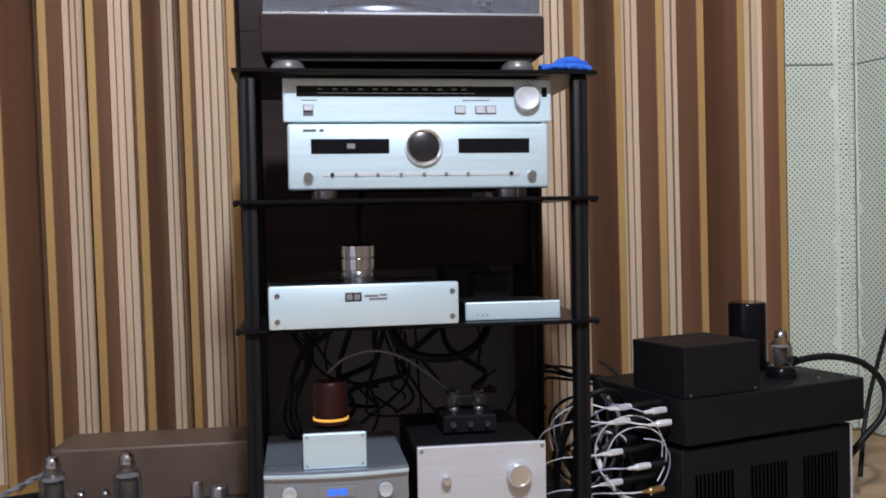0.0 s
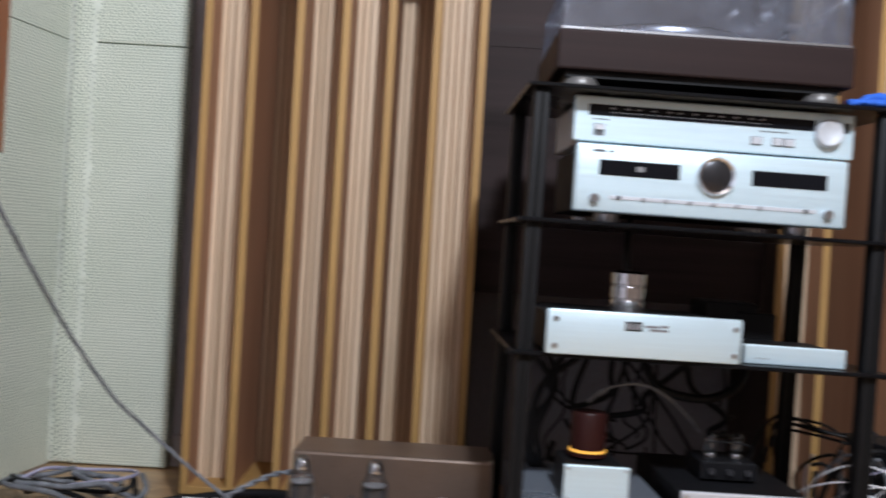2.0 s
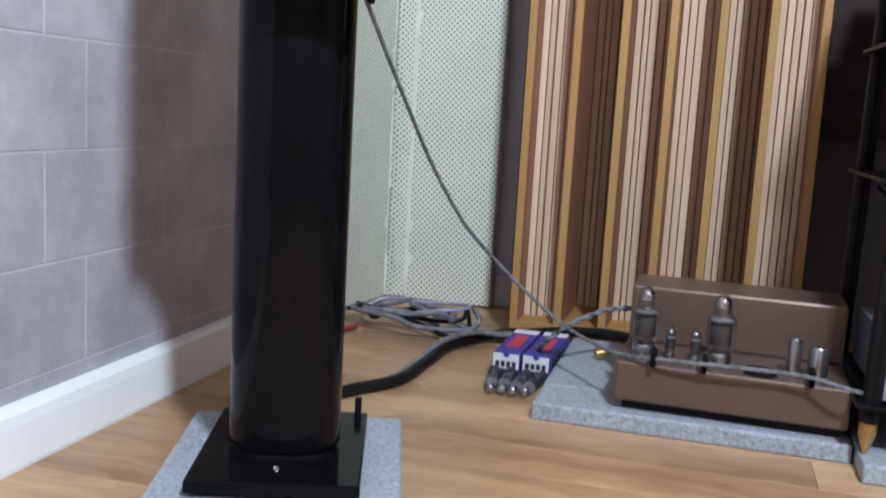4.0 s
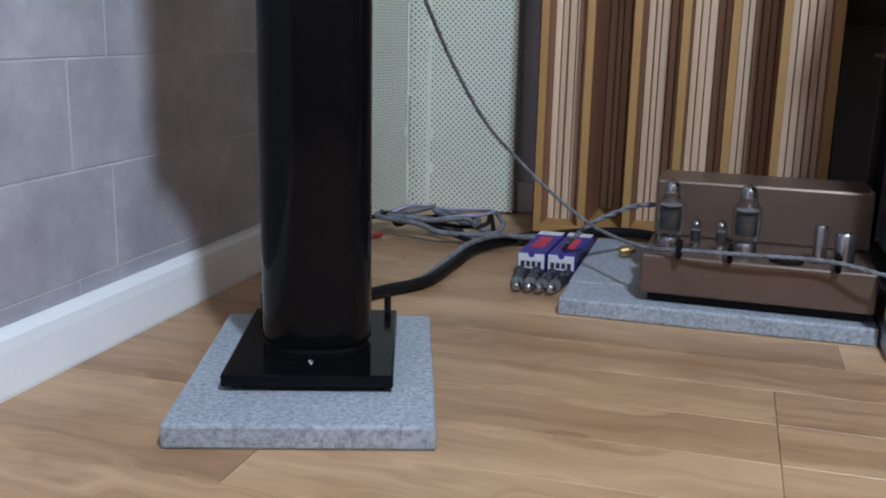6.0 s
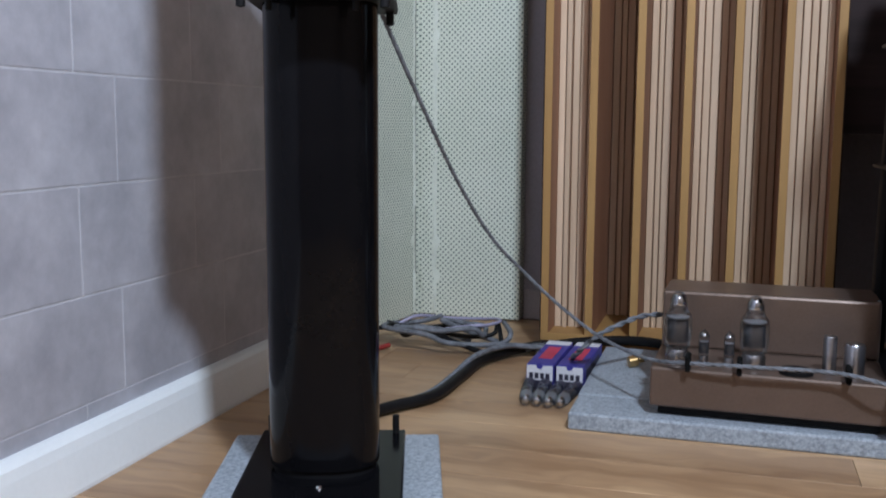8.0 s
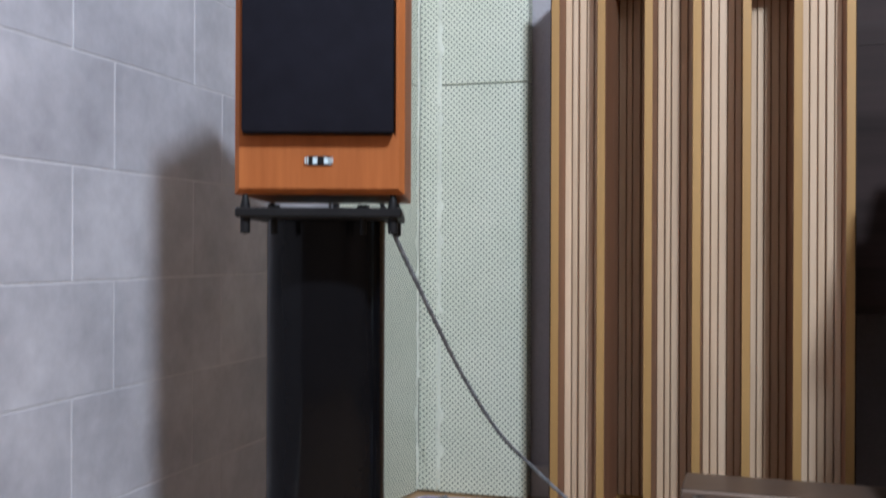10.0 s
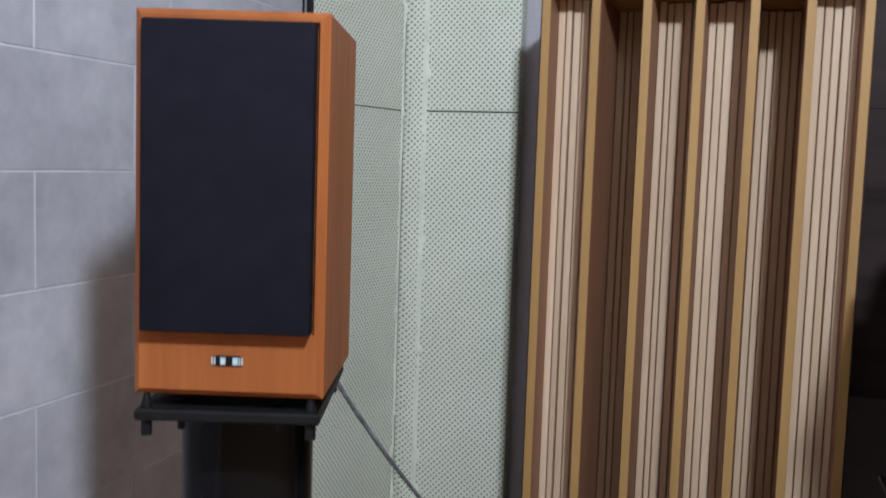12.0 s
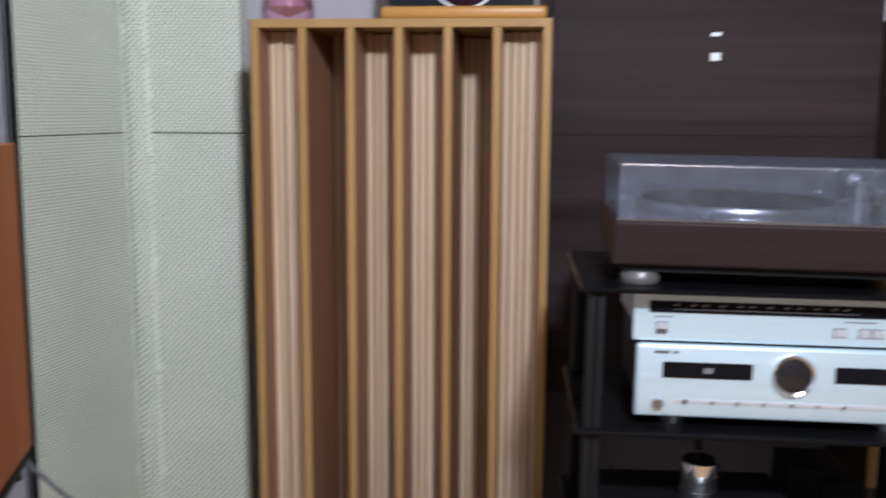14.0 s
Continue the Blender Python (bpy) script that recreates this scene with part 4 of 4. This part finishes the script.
for x in (-0.09, 0.09):
    for y in (0.02, 0.23):
        part("foot", lathe([(0, 0), (0.012, 0), (0.012, 0.008), (0, 0.008)], 14, pose(x, y, 0)), RUBBER, dac)
psu = thing("small_silver_box", "small silver box on top of the receiver", "power supply", RACK @ pose(-0.149, -0.022, S4 + 0.0972))
part("case", box(-0.047, 0.047, 0.004, 0.12, 0.001, 0.053, 0.002), BLACKPAINT, psu, "dark case")
part("fascia", box(-0.0505, 0.0505, -0.004, 0.004, 0.0, 0.057, 0.002, 2), ALU, psu, "brushed silver front")
for x in (-0.044, 0.044):
    for z in (0.006, 0.051):
        part("screw", knob(x, -0.0041, z, 0.002, 0.0012, 10), STEEL, psu)
red = thing("red_lamp", "dark red glass cylinder with a glowing amber ring", "lamp", RACK @ pose(-0.152, 0.05, S4 + 0.1552))
part("base", lathe([(0, 0), (0.031, 0), (0.031, 0.006), (0, 0.006)], 32), REDGLASS, red, smooth=40)
part("amber_ring", lathe([(0.0, 0.0062), (0.0285, 0.0062), (0.0298, 0.0075), (0.0298, 0.0105), (0.0, 0.0105)], 32), AMBER, red, "glowing amber ring", smooth=40)
part("body", lathe([(0, 0.0107), (0.0285, 0.0107), (0.0285, 0.066), (0.0265, 0.07), (0, 0.07)], 32), REDGLASS, red, "deep red cylinder", smooth=40)
integ = thing("integrated_amplifier", "black amplifier with silver front and one large knob", "amplifier", RACK @ pose(0.09, -0.025, S4 + 0.0005))
part("case", box(-0.104, 0.104, 0.005, 0.3, 0.008, 0.118, 0.002), BLACKPAINT, integ, "black case")
part("fascia", box(-0.107, 0.107, -0.004, 0.005, 0.006, 0.124, 0.002, 2), ALUDULL, integ, "brushed silver front")
part("volume_knob", knob(0.059, -0.0041, 0.072, 0.0195, 0.02, 36), KNOBMETAL, integ, "polished volume knob", smooth=35)
part("selector_knob", knob(-0.061, -0.0041, 0.07, 0.0075, 0.014, 20), KNOBMETAL, integ, "small polished knob", smooth=35)
for x in (-0.1, 0.1):
    for z in (0.014, 0.117):
        part("screw", knob(x, -0.0041, z, 0.003, 0.0016, 12), STEEL, integ)
for x in (-0.085, 0.085):
    for y in (0.03, 0.27):
        part("foot", lathe([(0, 0), (0.012, 0), (0.012, 0.008), (0, 0.008)], 14, pose(x, y, 0)), RUBBER, integ)
hp = thing("small_valve_buffer", "small black valve buffer with two glass valves", "amplifier", RACK @ pose(0.088, 0.07, S4 + 0.119))
part("case", box(-0.047, 0.047, 0, 0.09, 0.003, 0.033, 0.002), BLACKPAINT, hp)
for k in range(3):
    part("knob", knob(-0.03 + k * 0.03, -0.0005, 0.018, 0.005, 0.008, 16), GETTER, hp)
for x in (-0.022, 0.022):
    valve(hp, x, 0.035, 0.0335, 0.011, 0.045, big=False)
part("roll_bar", sweep([(-0.036, 0.015, 0.033), (-0.036, 0.015, 0.06), (0.036, 0.015, 0.06), (0.036, 0.015, 0.033)], 0.0012, n=6), BLACKMETAL, hp)
for x in (-0.04, 0.04):
    part("foot", box(x - 0.005, x + 0.005, 0.01, 0.08, 0, 0.003), RUBBER, hp)

# cables behind the bottom shelf
rnd = random.Random(11)
cable("interconnect", [(-0.16, 0.05, 0.345), (-0.13, 0.05, 0.37), (-0.08, 0.06, 0.378), (-0.03, 0.08, 0.36), (0.02, 0.12, 0.32), (0.05, 0.15, 0.29)], 0.0025, GREYCABLE, "thin grey lead arching over the small box")
cable("interconnect", [(-0.05, 0.2, 0.42), (-0.02, 0.17, 0.36), (0.06, 0.16, 0.345), (0.12, 0.18, 0.37), (0.15, 0.22, 0.42)], 0.008, BLACKCABLE, "thick black cable hanging in a loop behind the rack", group="hanging cables")
for k in range(16):
    x0, x1 = rnd.uniform(-0.25, 0.2), rnd.uniform(-0.25, 0.22)
    ya, yb = rnd.uniform(0.25, 0.42), rnd.uniform(0.28, 0.45)
    z0, z1 = rnd.uniform(0.38, 0.42), rnd.uniform(0.14, 0.3)
    sag = rnd.uniform(0.02, 0.12)
    mid = [(x0 + (x1 - x0) * f + rnd.uniform(-0.03, 0.03), ya + (yb - ya) * f, z0 + (z1 - z0) * f - sag * math.sin(math.pi * f)) for f in (0, 0.2, 0.4, 0.6, 0.8, 1)]
    cable("hanging_cable", mid, rnd.choice((0.0025, 0.003, 0.004, 0.006)), BLACKCABLE, "black cable hanging behind the rack's lower shelf", group="hanging cables", n=6)
for k in range(4):
    cable("mains_lead", [(-0.235 + 0.03 * k, 0.24, 0.4), (-0.24 + rnd.uniform(0, 0.05), 0.22, 0.34), (-0.25 + rnd.uniform(0, 0.03), 0.19, 0.27), (-0.245 + rnd.uniform(0, 0.04), 0.19, 0.22), (-0.22 + 0.03 * k, 0.23, 0.14)], 0.006, BLACKCABLE, "black mains lead bunched at the rack's corner", group="mains leads", n=6)

# ---- black amplifiers at the right ----
RA = pose(0.428, -0.02, 0, 0, 0, 18)
low = thing("power_amplifier", "large black power amplifier case with vent slots on the floor", "amplifier", RA)
part("case", box(0.0, 0.386, 0.012, 0.3, 0.012, 0.192, 0.003), BLACKPAINT, low)
part("front_panel", box(-0.002, 0.386, 0.0, 0.0118, 0.01, 0.195, 0.002), BLACKPAINT, low, "black front panel")
part("edge_strip", box(0.3862, 0.391, 0.0, 0.3, 0.012, 0.197, 0.001), ALUDULL, low, "bare metal edge strip")
for g in range(3):
    for k in range(10):
        x = 0.025 + g * 0.122 + k * 0.0086
        part("vent_slot", box(x, x + 0.0042, -0.0012, 0.0, 0.05, 0.15), SLOTBLACK, low, "black vent slot")
for x in (0.03, 0.37):
    for y in (0.04, 0.26):
        part("foot", lathe([(0, 0), (0.018, 0), (0.018, 0.012), (0, 0.012)], 14, pose(x, y, 0)), RUBBER, low)
up = thing("black_valve_preamp", "black valve preamplifier with a square transformer box on top", "amplifier", RA @ pose(0, 0, 0.198))
part("chassis", box(0.0, 0.412, -0.01, 0.27, 0.006, 0.084, 0.003, 2), BLACKPAINT, up)
part("transformer_box", box(0.004, 0.168, -0.004, 0.142, 0.0845, 0.172, 0.002, 2), BLACKPAINT, up, "black square transformer box")
for x in (0.03, 0.4):
    for y in (0.03, 0.24):
        part("foot", lathe([(0, 0), (0.012, 0), (0.012, 0.006), (0, 0.006)], 12, pose(x, y, 0)), RUBBER, up)
for x, y in ((0.015, -0.0045), (0.155, -0.0045)):
    part("screw", knob(x, y, 0.09, 0.0025, 0.0015, 10), STEEL, up)
part("transformer_can", lathe([(0, 0), (0.036, 0), (0.037, 0.004), (0.037, 0.128), (0.034, 0.132), (0, 0.132)], 32, pose(0.312, 0.185, 0.0845)), PIANO, up, "glossy black transformer can", smooth=40)
valve(up, 0.292, 0.075, 0.0845, 0.021, 0.092)
part("valve_socket", lathe([(0, 0), (0.028, 0), (0.028, 0.012), (0.022, 0.02), (0, 0.02)], 22, pose(0.292, 0.075, 0.0843)), PIANO, up, smooth=40)
for x in (0.33, 0.395):
    part("screw", lathe([(0, 0), (0.003, 0), (0.003, 0.004), (0, 0.004)], 10, pose(x, 0.02, 0.0842)), STEEL, up)
part("cable_gland", lathe([(0, 0), (0.011, 0), (0.009, 0.03), (0, 0.03)], 16, pose(0.335, 0.11, 0.1, 0, 80, 0)), RUBBER, up)

# plugs and leads on the amplifiers' side
U = RA.to_3x3()


def at_amp(x, y, z):
    return RA @ Vector((x, y, z))


rnd = random.Random(21)
PLUGS = ((0.062, 0.06, 0.268), (0.062, 0.065, 0.243), (0.012, 0.03, 0.262), (0.01, 0.02, 0.242), (0.075, 0.07, 0.19), (0.04, 0.04, 0.168), (0.07, 0.08, 0.135), (0.02, 0.03, 0.128))
for k, (x, y, z) in enumerate(PLUGS):
    plug = thing("signal_plug", "bright metal signal plug with a " + ("lilac" if k % 3 == 2 else "white") + " lead at the amplifier's side", "plug", Matrix.Translation(at_amp(0, y, z)) @ U.to_4x4(), "signal plugs")
    side = pose(0, 0, 0, 0, -90, 0)
    if x > 0.02:
        part("boot", lathe([(0, 0), (0.0065, 0), (0.006, x * 0.7), (0.0045, x - 0.001), (0, x - 0.001)], 12, side), BLACKCABLE, plug, "black boot", smooth=40)
    part("barrel", lathe([(0, x), (0.0055, x), (0.0055, x + 0.006), (0.006, x + 0.007), (0.006, x + 0.027), (0.004, x + 0.03), (0.0028, x + 0.044), (0, x + 0.044)], 6 if k % 2 == 0 else 14, side), BRASS if k == 7 else PLUGMETAL, plug, "bright metal barrel", smooth=25)
    a, lift, e = rnd.uniform(0.02, 0.07), rnd.uniform(-0.012, 0.02), x + 0.042
    pts = [(-e, 0, 0), (-e - 0.02, 0.002, 0.002 + lift * 0.4), (-e - 0.035, 0.01 + a * 0.3, lift), (-e - 0.046, 0.03 + a * 0.8, lift - 0.012), (-e - 0.05, 0.06 + a * 1.4, lift - 0.04), (-e - 0.04, 0.09 + a * 1.6, lift - 0.075), (-e - 0.02, 0.11 + a * 1.6, -0.1)]
    part("lead", sweep(pts, 0.0014, 6, 7), LILACCABLE if k % 3 == 2 else WHITECABLE, plug, "thin lead", smooth=60)
for k in range(3):
    c, r0 = at_amp(-0.055 - 0.006 * k, 0.03 + 0.012 * k, 0.17 + 0.01 * (k % 3)), 0.05 + 0.008 * (k % 4)
    a0 = -1.4 + 0.6 * k
    pts = [c + Vector((r0 * 0.9 * math.cos(a0 + i * 0.62), 0.012 * math.sin(i * 1.1 + k), r0 * math.sin(a0 + i * 0.62))) for i in range(6 + k % 3)]
    cable("loop_lead", pts, 0.0011, WHITECABLE if k % 3 else LILACCABLE, ("thin white" if k % 3 else "thin lilac") + " lead looping beside the amplifiers", group="looped leads", n=7)
for k in range(14):
    x, y = rnd.uniform(0.3, 0.39), rnd.uniform(0.1, 0.3)
    r = rnd.uniform(0.05, 0.1)
    z = rnd.uniform(0.1, 0.22)
    a0 = rnd.uniform(0, 6)
    pts = [(x + r * 0.6 * math.cos(a0 + i * 0.75), y + 0.04 * math.sin(i * 1.3 + k), max(0.012, z + r * math.sin(a0 + i * 0.75))) for i in range(8)]
    cable("tangled_lead", pts, rnd.choice((0.0025, 0.003, 0.004, 0.005)), (BLACKCABLE, BLACKCABLE, BLACKCABLE, WHITECABLE, GREYCABLE)[k % 5], ("black", "black", "black", "white", "grey")[k % 5] + " lead in the tangle between rack and amplifiers", group="tangled leads", n=6)
for k in range(5):
    cable("long_lead", [(0.2 + 0.02 * k, 0.36, 0.2), (0.25 + rnd.uniform(0, 0.03), 0.33 + rnd.uniform(0, 0.06), 0.25 + rnd.uniform(0, 0.05)), (0.31 + rnd.uniform(0, 0.03), 0.3 + rnd.uniform(0, 0.06), 0.29 + rnd.uniform(-0.03, 0.03)), (0.38, 0.28, 0.27 + rnd.uniform(-0.02, 0.02)), (0.43, 0.26, 0.24)], 0.003, BLACKCABLE, "black lead arching from the rack to the amplifiers", group="tangled leads", n=6)
cable("thick_mains_cable", [tuple(at_amp(0.35, 0.11, 0.298)), tuple(at_amp(0.4, 0.11, 0.304)), tuple(at_amp(0.455, 0.1, 0.303)), tuple(at_amp(0.52, 0.085, 0.284)), tuple(at_amp(0.56, 0.075, 0.238)), tuple(at_amp(0.545, 0.065, 0.185)), tuple(at_amp(0.49, 0.075, 0.13)), tuple(at_amp(0.45, 0.1, 0.06)), tuple(at_amp(0.5, 0.15, 0.02))], 0.0068, BLACKCABLE, "thick black mains cable looping behind the amplifier", n=8)
cable("hanging_cable", [(1.25, 0.55, 0.62), (1.12, 0.45, 0.42), (1.0, 0.35, 0.26), (0.93, 0.28, 0.16), (0.9, 0.25, 0.05)], 0.005, BLACKCABLE, "thin black cable running down in the corner", n=8)
rnd = random.Random(8)
for k in range(6):
    x, y = 0.93 + 0.02 * k, 0.08 + 0.03 * k
    cable("floor_cable", [(x - 0.05, y, 0.008 + 0.006 * k), (x + 0.03, y - 0.03, 0.01 + 0.006 * k), (x + 0.12, y + 0.02, 0.012), (x + 0.25, y + rnd.uniform(-0.06, 0.06), 0.01)], 0.005, (WHITECABLE, GREYCABLE, LILACCABLE)[k % 3], ("white", "grey", "lilac")[k % 3] + " cable on the floor beside the amplifiers", group="floor cables")

# ---- pieces of the wall and the floor ----
tile_meshes = {}


def tile_piece(y0, y1, z0, z1):
    key = (round(y1 - y0, 3), round(z1 - z0, 3))
    if key not in tile_meshes:
        ob = part("tile", box(-0.004, 0.0, 0.0, key[0], 0.0, key[1], 0.0006), TILE, wall_left)
        tile_meshes[key] = ob.data
    else:
        ob = new("tile", tile_meshes[key])
        ob.parent = wall_left
    ob.matrix_basis = pose(LX, y0, z0)


G = 0.0014
row = 0
z = 0.1005 - 0.155
while z < TOP - 0.01:
    za, zb = max(0.0, z), min(TOP, z + 0.155)
    y = (-0.308 if row % 2 else -0.398) - 0.3 * 10
    while y < 0.445:
        ya, yb = max(FY, y), min(0.445, y + 0.3)
        if yb - ya > 0.012:
            tile_piece(ya + G, yb - G, za + G, zb - G)
        y += 0.3
    z += 0.155
    row += 1

plank_meshes = {}
rnd = random.Random(17)
WIDE = 0.118
y, row = -0.24 - WIDE * 26, 0
while y < BY:
    x = LX - rnd.uniform(0.1, 1.1)
    if -0.61 < y < -0.35:
        x = -0.45 - 1.2
    elif -0.3 < y < 0.25:
        x = -2.35 - 0.4 * (row % 2)
    while x < RX:
        xa, xb = max(LX, x), min(RX, x + 1.2)
        ya, yb = max(FY, y), min(BY, y + WIDE)
        if xb - xa > 0.02 and yb - ya > 0.01:
            key = (round(xb - xa, 3), round(yb - ya, 3))
            if key not in plank_meshes:
                ob = part("plank", box(0.0003, key[0] - 0.0003, 0.0003, key[1] - 0.0003, -0.006, 0.0, 0.0006), FLOORWOOD, floor)
                plank_meshes[key] = ob.data
            else:
                ob = new("plank", plank_meshes[key])
                ob.parent = floor
            ob.matrix_basis = pose(xa, ya, 0)
        x += 1.2
    y += WIDE
    row += 1
